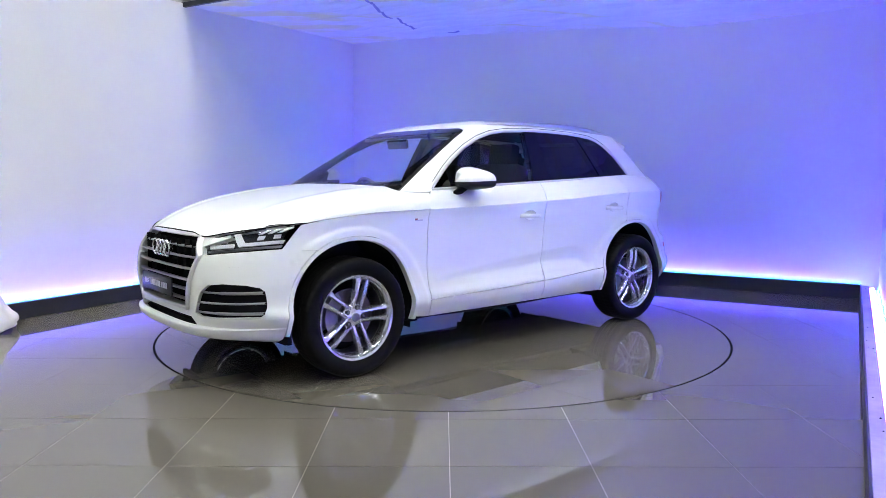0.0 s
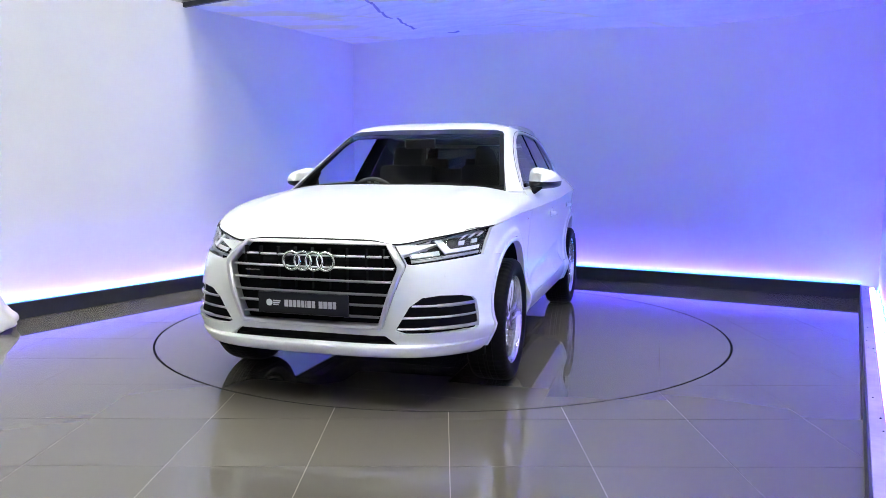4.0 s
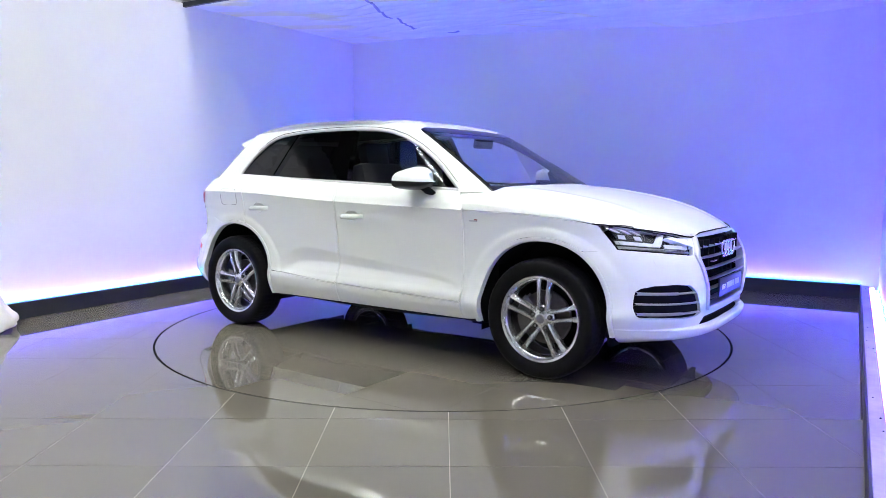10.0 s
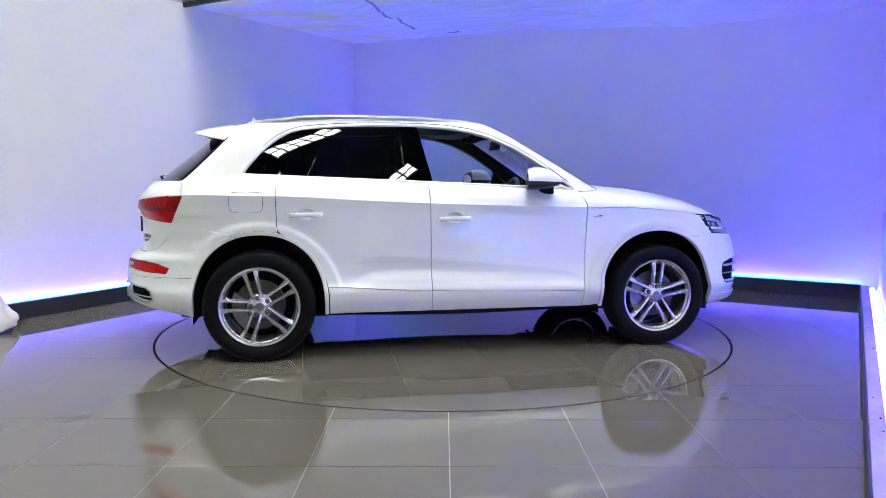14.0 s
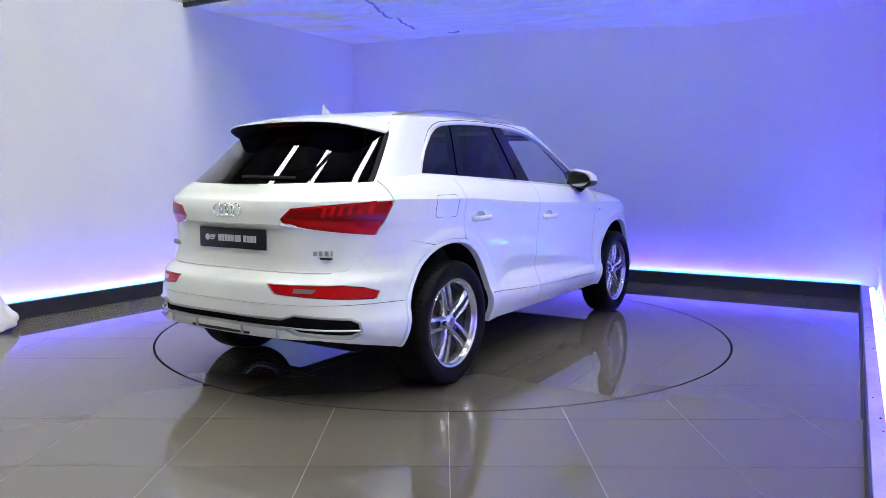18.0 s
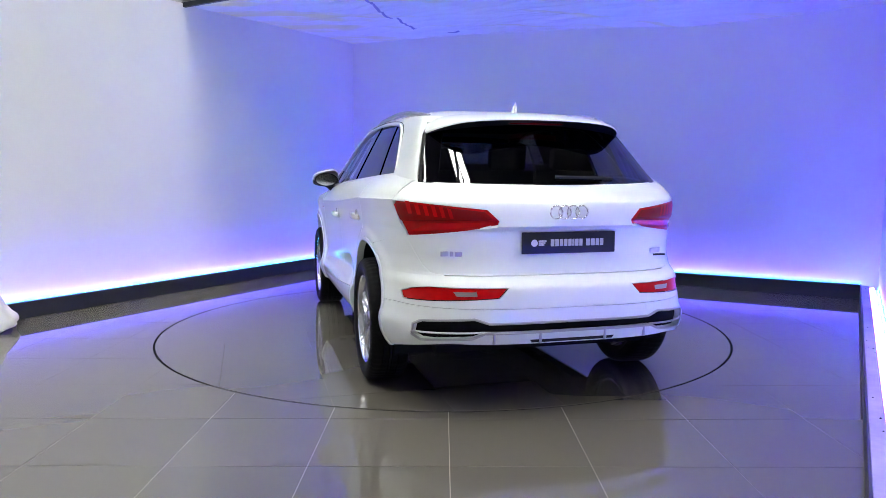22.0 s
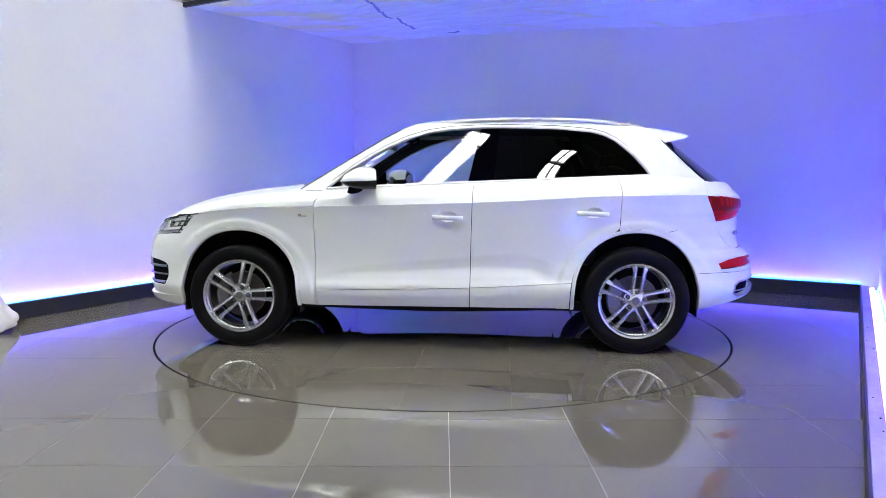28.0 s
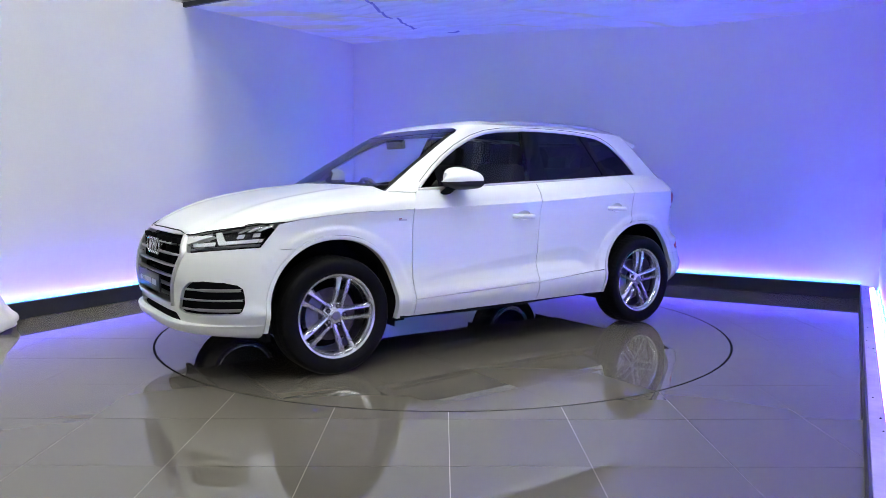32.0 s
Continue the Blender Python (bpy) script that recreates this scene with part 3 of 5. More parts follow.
def tail_n(z):
    return 3.0 + 0.3 * max(0.0, min(1.0, (0.80 - z) / 0.12))


def base_w(z, crease):
    d = max(0.0, z - crease)
    return low_profile((z - 0.30) / (crease - 0.30)) - 0.35 * d - 12.9 * d * d


def glass_half(z):
    d = z - 1.14
    return 0.868 - 0.47 * d - 0.08 * d * d


def cabin_front(z):
    return 0.30 + (1.58 - z) * 1.62 - 5.0 * max(0.0, z - 1.50) ** 2


def cabin_rear(z):
    return -2.17 + (z - 1.195) * 1.15


MID = -0.4
FRONT_N, REAR_N = 11.0, 18.0     # how square the glasshouse is in plan


def rear_taper(z):
    q = max(0.0, min(1.0, (z - 1.18) / 0.36))
    return 0.13 - 0.065 * q * q * (3 - 2 * q)


BOW = 0.48      # how far the rear screen bows, per square metre of half width


def cabin_w(x, z):
    """Half width of the glasshouse at (x, z)."""
    half = glass_half(z)
    if x > MID:
        k = min((x - MID) / (cabin_front(z) - MID), 1.0)
        return half * max(0.0, 1 - k ** FRONT_N) ** (1 / FRONT_N)
    t, lo, hi = rear_taper(z), 0.0, 1.0
    for _ in range(24):
        k = (lo + hi) / 2
        y = half * max(0.0, 1 - k ** REAR_N) ** (1 / REAR_N) * (1 - t * k ** 1.5)
        if MID + (cabin_rear(z) - MID) * k + BOW * y * y * k ** 6 > x:
            lo = k
        else:
            hi = k
    return y


def taper(x, z):
    if x > XC:
        k, n = (x - XC) / (nose_x(z) - XC), nose_n(z)
    elif x < -XC:
        k, n = (-XC - x) / (-XC - tail_x(z)), tail_n(z)
    else:
        return 1.0
    return max(0.0, 1 - min(k, 1.0) ** n) ** (1 / n)


swage_z = spline([-0.92, -0.82, -0.72, -0.61, -0.08, 0.56, 0.72, 0.87], [0.585, 0.625, 0.665, 0.688, 0.647, 0.585, 0.560, 0.515])
bulge_z = spline([-0.92, -0.80, -0.656, -0.40, 0.05, 0.56, 0.81, 0.87], [0.545, 0.545, 0.585, 0.592, 0.572, 0.548, 0.512, 0.495])


def ease(k):
    k = max(0.0, min(1.0, k))
    return k * k * (3 - 2 * k)


def scallop(x, z):
    """The hollow under the swage line of the doors."""
    if not -0.92 < x < 0.87:
        return 0.0
    top, low = swage_z(x), bulge_z(x)
    deep = 0.19 * (top - low) * ease((x + 0.92) / 0.22) * ease((0.87 - x) / 0.18)
    if z >= top:
        return 0.0
    if z >= low:
        return deep * (top - z) / (top - low)
    q = min(1.0, (low - z) / 0.09)
    return deep * (1 - q * q * (3 - 2 * q))


def side_w(x, z):
    """Half width of the body side at (x, z), from the sill to the belt."""
    c = crease_z(x)
    r = min(math.hypot(x - HUB_F, z - HUB_Z), math.hypot(x - HUB_R, z - HUB_Z))
    flare = 0.013 / (1 + math.exp((r - 0.548) / 0.005)) if z <= c - 0.01 else 0.0
    waist = -0.004 * max(0.0, 1 - (x / 1.05) ** 2) ** 1.5
    if z <= c:
        return (base_w(z, c) - waist) * taper(x, z) - scallop(x, z) + flare * min(1.0, (c - 0.01 - z) / 0.05)
    b = max(belt_z(x), c + 0.02)
    q = min(1.0, (z - c) / (b - c))
    y0, y1 = (base_w(c, c) - waist) * taper(x, c) - 0.004, cabin_w(x, b) + 0.012
    return y0 + (y1 - y0) * (0.35 * q + 0.65 * q ** 2.0)


def nose(y, z):
    """How far forward the front lies at (y, z)."""
    w = base_w(z, 1.0)
    return XC + (nose_x(z) - XC) * max(0.0, 1 - min(1.0, abs(y) / w) ** nose_n(z)) ** (1 / nose_n(z))


def tail(y, z):
    w = base_w(z, 1.103)
    return -XC + (tail_x(z) + XC) * max(0.0, 1 - min(1.0, abs(y) / w) ** tail_n(z)) ** (1 / tail_n(z))


def wrap_front(w, z, off=0.0):
    """A point of the front, going round the corner: w grows from the middle of the nose to the side."""
    n, width, reach = nose_n(z), base_w(z, 1.0) + off, nose_x(z) - XC + off
    lo, hi = 0.0, math.pi / 2
    for _ in range(26):
        a = (lo + hi) / 2
        x, y = reach * math.cos(a) ** (2 / n), width * math.sin(a) ** (2 / n)
        if y - x < w:
            lo = a
        else:
            hi = a
    x += XC
    k = max(0.0, min(1.0, (2.0 - x) / 0.2))
    if k > 0:  # run into the line of the body side
        y += (side_w(x, z) + off - y) * k
    return (x, 0.0 if y < 0.012 else y, z)


def wrap_rear(w, z, off=0.0):
    n, width, reach = tail_n(z), base_w(z, 1.103) + off, -XC - tail_x(z) + off
    lo, hi = 0.0, math.pi / 2
    for _ in range(26):
        a = (lo + hi) / 2
        x, y = reach * math.cos(a) ** (2 / n), width * math.sin(a) ** (2 / n)
        if y - x < w:
            lo = a
        else:
            hi = a
    x = -XC - x
    k = max(0.0, min(1.0, (x + 2.05) / 0.2))
    if k > 0:
        y += (side_w(x, z) + off - y) * k
    return (x, 0.0 if y < 0.012 else y, z)


def arch(cx, angle, grow=0.0):
    """The outline of a wheel opening, by the angle about the hub."""
    c, s = abs(math.cos(angle)), abs(math.sin(angle))
    r = 1 / ((c / (0.425 + grow)) ** 2.2 + (s / (0.470 + grow)) ** 2.2) ** (1 / 2.2)
    x, z = r * math.cos(angle), r * math.sin(angle)
    if z < 0:
        x, z = math.copysign(0.425 + grow, x), (0.425 + grow) * math.tan(angle) * math.copysign(1, x)
    return cx + x, HUB_Z + z


def both(name, bm, mat, parent, label="", angle=38):
    """The same part on the left and on the right."""
    other = flipped(bm)
    return part(name, bm, mat, parent, label, angle=angle), part(name, other, mat, parent, label, angle=angle)


def round_panel(cx, outline, grow, rows=18, depth=0.02, foot=None):
    """A panel of the body side between a wheel opening and an outline."""
    def at(i, j):
        ox, oz = outline[i]
        ix, iz = arch(cx, math.atan2(oz - HUB_Z, ox - cx), grow)
        if foot:  # a straight joint cuts the panel off above the opening
            (ax, az), (bx, bz) = foot
            dx, dz, ex, ez = ox - cx, oz - HUB_Z, bx - ax, bz - az
            den = dx * ez - dz * ex
            t = ((ax - cx) * ez - (az - HUB_Z) * ex) / den if abs(den) > 1e-9 else 0
            if dx * cx > 0 and (ix - cx) / dx < t < 1:
                ix, iz = cx + dx * t, HUB_Z + dz * t
        k = j / rows
        x, z = ix + (ox - ix) * k, iz + (oz - iz) * k
        return (x, side_w(x, z), z)
    bm = face_out(grid(at, range(len(outline)), range(rows + 1)))
    return rim(bm, depth)


def side_panel(lo, hi, x0, x1, nx, nz, depth=0.02, off=0.0):
    """A panel of the body side from lo(x) to hi(x), between x0(z) and x1(z)."""
    def at(i, j):
        k = j / nz
        x = x0(0.7) + (x1(0.7) - x0(0.7)) * i / nx
        z = lo(x) + (hi(x) - lo(x)) * k
        x = x0(z) + (x1(z) - x0(z)) * i / nx
        z = lo(x) + (hi(x) - lo(x)) * k
        return (x, side_w(x, z) + off, z)
    bm = face_out(grid(at, range(nx + 1), range(nz + 1)))
    return rim(bm, depth)


seam_z = spline([-1.05, -0.94, -0.25, 0.84, 1.0], [0.497, 0.49, 0.449, 0.419, 0.414])
gap_front = spline([0.28, 0.60, 0.95, 1.02, 1.08, 1.16], [0.836, 0.850, 0.856, 0.853, 0.832, 0.775])
gap_mid = spline([0.28, 0.7, 1.0, 1.2], [-0.252, -0.258, -0.266, -0.275])
gap_rear = spline([0.28, 0.40, 0.50, 0.60, 0.70, 0.80, 0.83, 0.85, 0.875, 0.95, 1.10, 1.25], [-0.9495, -0.9505, -0.962, -0.998, -1.062, -1.165, -1.225, -1.268, -1.286, -1.289, -1.293, -1.262])


def body(car):
    g = 0.0025
    # doors, each with its handle and sill trim
    for name, a, b, hx in (("front_door", gap_front, gap_mid, -0.096), ("rear_door", gap_mid, gap_rear, -1.098)):
        xa, xb = (lambda z, f=a: f(z) - g), (lambda z, f=b: f(z) + g)
        up = side_panel(lambda x: crease_z(x), lambda x: belt_z(x) - 0.004, xa, xb, 44, 8)
        low = side_panel(lambda x: seam_z(x) + g, lambda x: crease_z(x) - 0.0008, xa, xb, 60, 64)
        join(low, up)
        hz = 0.943 if name == "front_door" else 0.976
        trim(low, [(hx - 0.005 + 0.064 * math.cos(k * math.tau / 20), hz + 0.004 + 0.036 * math.sin(k * math.tau / 20)) for k in range(20)], (0, 2))
        sill = side_panel(lambda x: 0.306, lambda x: seam_z(x) - g, xa, xb, 20, 8)
        skins = both(name, low, PAINT, car)
        trims = both("door_sill_trim", sill, PAINT, car)
        for s, skin in zip((1, -1), skins):
            handle(skin, hx, hz, s)
            trims[0 if s > 0 else 1].parent = skin
    # front wing
    outline = [(gap_front(z) + g, z) for z in steps(0.306, crease_z(0.85) - 0.004, 16)]
    outline += [(x, crease_z(x) - 0.003) for x in steps(0.87, 1.752, 24)]
    outline += [(1.752 + 0.120 * k, 0.946 - 0.143 * k) for k in steps(0, 1, 8)[1:]]
    both("front_wing", round_panel(HUB_F, outline, 0.030, foot=((1.58, 0.792), (1.873, 0.803))), PAINT, car)
    # rear quarter, below and above the shoulder line
    outline = [(gap_rear(z) - g, z) for z in steps(0.865, crease_z(-1.29) - 0.002, 10)]
    outline += [(x, crease_z(x) - 0.0008) for x in steps(-1.31, -1.880, 18)]
    outline += [(-1.880 - 0.085 * k, 1.100 - 0.180 * k) for k in steps(0, 1, 6)[1:]]
    low = round_panel(HUB_R, outline, 0.030, foot=((-1.60, 0.846), (-1.968, 0.920)))
    up = side_panel(lambda x: crease_z(x), lambda x: belt_z(x) - 0.004, lambda z: gap_rear(z) - g,
                    lambda z: -1.887, 26, 9)
    join(low, up)
    quarters = both("rear_quarter", low, PAINT, car)
    # arch lips
    for cx in (HUB_F, HUB_R):
        def lip(i, j):
            a = math.radians(-9 + 198 * i / 48)
            grow = (0.0, 0.004, 0.014, 0.028, 0.0285)[j]
            x, z = arch(cx, a, grow)
            y = side_w(x, max(z, 0.306)) + (-0.035, 0.004, 0.008, 0.006, -0.012)[j]
            return (x, y, max(z, 0.303))
        bm = face_out(grid(lip, range(49), range(5)), (0, 0, HUB_Z))
        both("arch_lip", bm, PAINT, car)
    def under(i, j):
        x = 0.99 - 1.97 * i / 20
        return (x, side_w(x, 0.306) - (0.012, 0.05, 0.20)[j], (0.312, 0.287, 0.262 - 0.025 * math.sin(math.pi * i / 20))[j])
    both("under_sill", face_out(grid(under, range(21), range(3))), DARKWELL, car)
    hood(car)
    glasshouse(car)
    return quarters


def handle(skin, x, z, s):
    y = side_w(x, z)
    bar = bmesh.new()
    pts = [(x + 0.102 - 0.204 * k, y + 0.030 * (1 - abs(2 * k - 1) ** 6) + 0.004, z - 0.006 * k) for k in steps(0, 1, 14)]
    join(bar, tube(pts, 0.011, 10, 0.017))
    cup = grid(lambda i, j: (x - 0.005 + 0.064 * (i / 8) * math.cos(j / 20 * math.tau), side_w(x, z) - 0.026 * (1 - (i / 8) ** 2.5),
                             z + 0.004 + 0.036 * (i / 8) * math.sin(j / 20 * math.tau)), range(9), range(21))
    bmesh.ops.recalc_face_normals(cup, faces=cup.faces[:])
    if s < 0:
        bar, cup = flipped(bar), flipped(cup)
    part("door_handle", bar, PAINT, skin)
    part("handle_recess", face_out(cup), PAINT, skin)


LAMPBED = material("lamp_housing", (0.11, 0.112, 0.117), 0.25, metal=0.5)
hood_mid = spline([0.80, 0.96, 1.08, 1.37, 1.68, 1.91, 2.05, 2.14, 2.19], [1.20, 1.186, 1.170, 1.130, 1.074, 1.010, 0.950, 0.900, 0.872])
hood_back = spline([0.0, 0.5, 0.72, 0.82, 0.88, 0.93, 0.97, 1.0], [1.085, 1.045, 0.955, 0.856, 0.795, 0.797, 0.826, 0.8555])


def hood_z(x, s):
    c, m = crease_z(x), hood_mid(x)
    crown = 0.010 * math.exp(-((s - 0.62) / 0.07) ** 2) * max(0.0, min(1.0, (x - 1.0) / 0.3))
    return c + (m - c) * max(0.0, 1 - s ** 2.7) ** 0.40 + crown


lamp_top = spline([0.0, 0.30, 0.455, 0.60, 0.75, 0.84, 0.90], [0.893, 0.890, 0.871, 0.8965, 0.925, 0.947, 0.957])


def hood(car):
    def at(i, j):
        s, t = 1 - (1 - i / 40) ** 1.35, j / 34
        ye = s * 0.872
        ze = lamp_top(ye) + 0.003
        xe = nose(ye, ze) - 0.003
        x = hood_back(s) + (xe - hood_back(s)) * t
        w = base_w(crease_z(x), crease_z(x)) * taper(x, max(0.80, crease_z(x)))
        we = base_w(crease_z(xe), crease_z(xe)) * taper(xe, max(0.80, crease_z(xe)))
        return (x, s * w + (ye - s * we) * t ** 3, hood_z(x, s) + 0.0015 + (ze - hood_z(xe, s)) * t ** 4)
    bm = face_out(grid(at, range(41), range(35)), (1.4, 0, 0.5))
    whole(bm)
    rim(bm, 0.018)
    part("bonnet", bm, PAINT, car)
    # black tube standing for the shade in the gap along its front edge
    line = []
    for k in steps(-1, 1, 60):
        ye = k * 0.872
        ze = lamp_top(abs(ye)) + 0.001
        line.append((nose(ye, ze) + 0.002, ye, ze + 0.001))
    part("bonnet_seal", tube(line, 0.0045, 6), RUBBER, car)
    # black cowl between bonnet and windscreen
    def cowl(i, j):
        s = -1 + i / 15
        x = hood_back(abs(s)) + 0.02 - 0.22 * j / 4
        return (x, s * 0.80, hood_z(max(x, 0.85), abs(s) * 0.86) - 0.014 - 0.02 * j / 4)
    part("cowl_panel", face_out(grid(cowl, range(31), range(5)), (1, 0, 0.4)), PLASTIC, car)


ROOF_Z = 1.606
DLO = [(-1.513, 1.238), (-0.63, 1.201), (0.08, 1.172), (0.775, 1.142), (0.688, 1.212), (0.60, 1.282), (0.496, 1.354), (0.362, 1.433),
       (0.20, 1.506), (0.055, 1.548), (-0.109, 1.571), (-0.30, 1.581), (-0.47, 1.583), (-0.656, 1.581), (-0.86, 1.574), (-1.01, 1.562),
       (-1.12, 1.550), (-1.20, 1.527), (-1.274, 1.488), (-1.345, 1.430), (-1.40, 1.382), (-1.472, 1.298)]


def tail_drop(x, k):
    return -0.045 * max(0.0, (-0.6 - x) / 1.13) ** 2 * k


def cabin_point(a, z, shrink=1.0, off=0.0):
    """A point of the glasshouse at an angle round it, from the front (0) to the rear (180 degrees)."""
    front = a < math.pi / 2
    n, t, reach = (FRONT_N, 0.0, cabin_front(z) - MID) if front else (REAR_N, rear_taper(z), cabin_rear(z) - MID)
    p = a / (math.pi / 2) if front else (math.pi - a) / (math.pi / 2)
    if p < 0.35:      # across the front or the rear
        e = 0.9 * p / 0.35
        k = (1 - e ** n) ** (1 / n)
    elif p > 0.65:    # along the side
        k = 0.9 * (1 - p) / 0.35
        e = (1 - k ** n) ** (1 / n)
    else:             # round the corner
        low = math.asin(0.9 ** (n / 2))
        q = low + (math.pi / 2 - 2 * low) * (p - 0.35) / 0.30
        k, e = math.cos(q) ** (2 / n), math.sin(q) ** (2 / n)
    x = MID + (reach + math.copysign(off, reach)) * k
    y = (glass_half(z) + off) * e * (1 - t * k ** 1.5)
    if not front:
        x += BOW * y * y * k ** 6
    return MID + (x - MID) * shrink, y * shrink


def cabin_turns():
    """Angles round the glasshouse, closer where it bends."""
    return steps(0, math.pi, 112)


def cabin_sheet(off, z0=None, z1=ROOF_Z, rows=16):
    def at(a, v):
        z = z0 if z0 is not None else 1.14
        x, y = cabin_point(a, z + (z1 - z) * v, 1.0, off)
        if z0 is None:
            z = belt_z(x) - 0.012
        z = z + (z1 - z) * v
        x, y = cabin_point(a, z, 1.0, off)
        return (x, y, z + tail_drop(x, v))
    return face_out(grid(at, cabin_turns(), steps(0, 1, rows)), (MID, 0, 1.2))


SCREEN = [(-1, 1.05), (0.79, 1.05), (0.768, 1.145), (0.750, 1.20), (0.624, 1.545), (0.602, 1.565), (0.555, 1.578), (0.3, 1.588), (-1, 1.592)]
BACKLIGHT = [(-1, 1.10), (0.735, 1.10), (0.715, 1.205), (0.640, 1.42), (0.605, 1.50), (0.58, 1.54), (-1, 1.545)]


def spoiler_body(fn):
    """The painted upper shell of the spoiler with its closed ends, and its dark underside."""
    centre = (-1.62, 0, 1.52)
    top, below = grid(fn, range(37), range(7)), grid(fn, range(37), range(6, 10))
    for i in (0, 36):
        top.faces.new([top.verts.new(fn(i, j)) for j in range(10)])
    bmesh.ops.remove_doubles(top, verts=top.verts[:], dist=1e-5)
    return face_out(top, centre), face_out(below, centre)


def glasshouse(car):
    shell = cabin_sheet(0.0)
    trim(shell, DLO, (0, 2), where=lambda c: -1.62 < c.x < 0.9 and c.y > 0.45)
    trim(shell, SCREEN, (1, 2), where=lambda c: c.x > 0.0)
    trim(shell, BACKLIGHT, (1, 2), where=lambda c: c.x < -1.55)
    # roof panel closing the top
    def roof(a, k):
        x, y = cabin_point(a, ROOF_Z, k)
        lift = 0.066 * (1 - k ** 3.2) - 0.012 * max(0, (x - MID) / 0.7) ** 2 * (1 - k ** 3)
        return (x, y, ROOF_Z + lift + tail_drop(x, 1.0) * 1.0)
    join(shell, face_out(grid(roof, cabin_turns(), [1, 0.985, 0.96, 0.92, 0.86, 0.78, 0.66, 0.52, 0.36, 0.18, 0.0]), (MID, 0, 0.5)))
    bmesh.ops.remove_doubles(shell, verts=shell.verts[:], dist=1e-4)
    whole(shell)
    face_out(shell, (MID, 0, 1.2))
    rim(shell, 0.028)
    part("roof_shell", shell, PAINT, car)
    # dark lining of the pillars
    lining = cabin_sheet(-0.030, None, 1.555)
    trim(lining, DLO, (0, 2), where=lambda c: -1.62 < c.x < 0.9 and c.y > 0.45)
    trim(lining, SCREEN, (1, 2), where=lambda c: c.x > 0.0)
    trim(lining, BACKLIGHT, (1, 2), where=lambda c: c.x < -1.55)
    both("pillar_lining", rim(lining, 0.004), DASH, car)
    # side panes
    def pane(x0, x1, mat, name, label=""):
        bm = cabin_sheet(-0.012)
        trim(bm, DLO, (0, 2), inside=True, where=None)
        trim(bm, [(x0(1.0), 1.0), (x1(1.0), 1.0), (x1(1.7), 1.7), (x0(1.7), 1.7)], (0, 2), inside=True)
        both(name, bm, mat, car, label)
    b0, b1 = (lambda z: -0.235 - 0.22 * (z - 1.19)), (lambda z: -0.415 - 0.10 * (z - 1.19))
    c0, c1 = (lambda z: -1.085 + 0.44 * (z - 1.23)), (lambda z: -1.150 + 0.44 * (z - 1.23))
    m0 = lambda z: 0.60
    pane(m0, b0, GLASS, "front_door_glass")
    pane(b1, c0, PRIVACY, "rear_door_glass", "dark privacy glass")
    pane(c1, lambda z: -1.6, PRIVACY, "quarter_glass", "dark privacy glass")
    def post(x0, x1, name, off=-0.006, mat=BLACKGLASS):
        bm = cabin_sheet(off)
        trim(bm, DLO, (0, 2), inside=True)
        trim(bm, [(x0(1.0), 1.0), (x1(1.0), 1.0), (x1(1.7), 1.7), (x0(1.7), 1.7)], (0, 2), inside=True)
        both(name, rim(bm, 0.05), mat, car)
    post(b0, b1, "door_post_cover")
    post(c0, c1, "window_divider")
    post(lambda z: 0.83, m0, "mirror_sail")
    # bright frame round the side windows
    loop = []
    for (xa, za), (xb, zb) in zip(DLO, DLO[1:] + DLO[:1]):
        for k in steps(0, 1, 6)[:-1]:
            x, z = xa + (xb - xa) * k, za + (zb - za) * k
            loop.append((x, cabin_w(x, z - tail_drop(x, 0.8)) + 0.002, z))
    both("window_trim", tube(loop, 0.0085, 6, 0.010, close=True), FRAMESILVER, car)
    # fine gap between the frame and the roof side
    gap = []
    for (xa, za), (xb, zb) in zip(DLO[3:], DLO[4:] + DLO[:1]):
        out = Vector((zb - za, xa - xb)).normalized() * 0.019
        for k in steps(0, 1, 6)[:-1]:
            x, z = xa + (xb - xa) * k + out.x, za + (zb - za) * k + out.y
            gap.append((x, cabin_w(x, z - tail_drop(x, 0.8)), z))
    both("frame_gap", tube(gap[3:], 0.0022, 6), DARKWELL, car)
    # windscreen and rear window
    bm = cabin_sheet(-0.004)
    trim(bm, SCREEN, (1, 2), inside=True)
    trim(bm, [(0.0, 0.9), (2.0, 0.9), (2.0, 1.8), (0.0, 1.8)], (0, 2), inside=True)
    part("windscreen", whole(bm), GLASS, car)
    bm = cabin_sheet(-0.006)
    trim(bm, [(-1, 1.165), (0.702, 1.165), (0.690, 1.22), (0.592, 1.50), (0.55, 1.545), (-1, 1.55)], (1, 2), inside=True)
    trim(bm, [(-2.5, 0.9), (-1.5, 0.9), (-1.5, 1.8), (-2.5, 1.8)], (0, 2), inside=True)
    part("rear_window", whole(bm), PRIVACY, car, "dark tinted rear window")
    # black border of the windscreen
    for tops in ((1.545, 1.60), (1.05, 1.165)):
        bm = cabin_sheet(-0.0065)
        trim(bm, SCREEN, (1, 2), inside=True)
        trim(bm, [(-1, tops[0]), (1, tops[0]), (1, tops[1]), (-1, tops[1])], (1, 2), inside=True)
        trim(bm, [(0.0, 0.9), (2.0, 0.9), (2.0, 1.8), (0.0, 1.8)], (0, 2), inside=True)
        part("screen_border", whole(bm), GLOSSBLACK, car)
    bm = cabin_sheet(-0.0055)
    trim(bm, SCREEN, (1, 2), inside=True)
    trim(bm, [(0.0, 0.9), (2.0, 0.9), (2.0, 1.8), (0.0, 1.8)], (0, 2), inside=True)
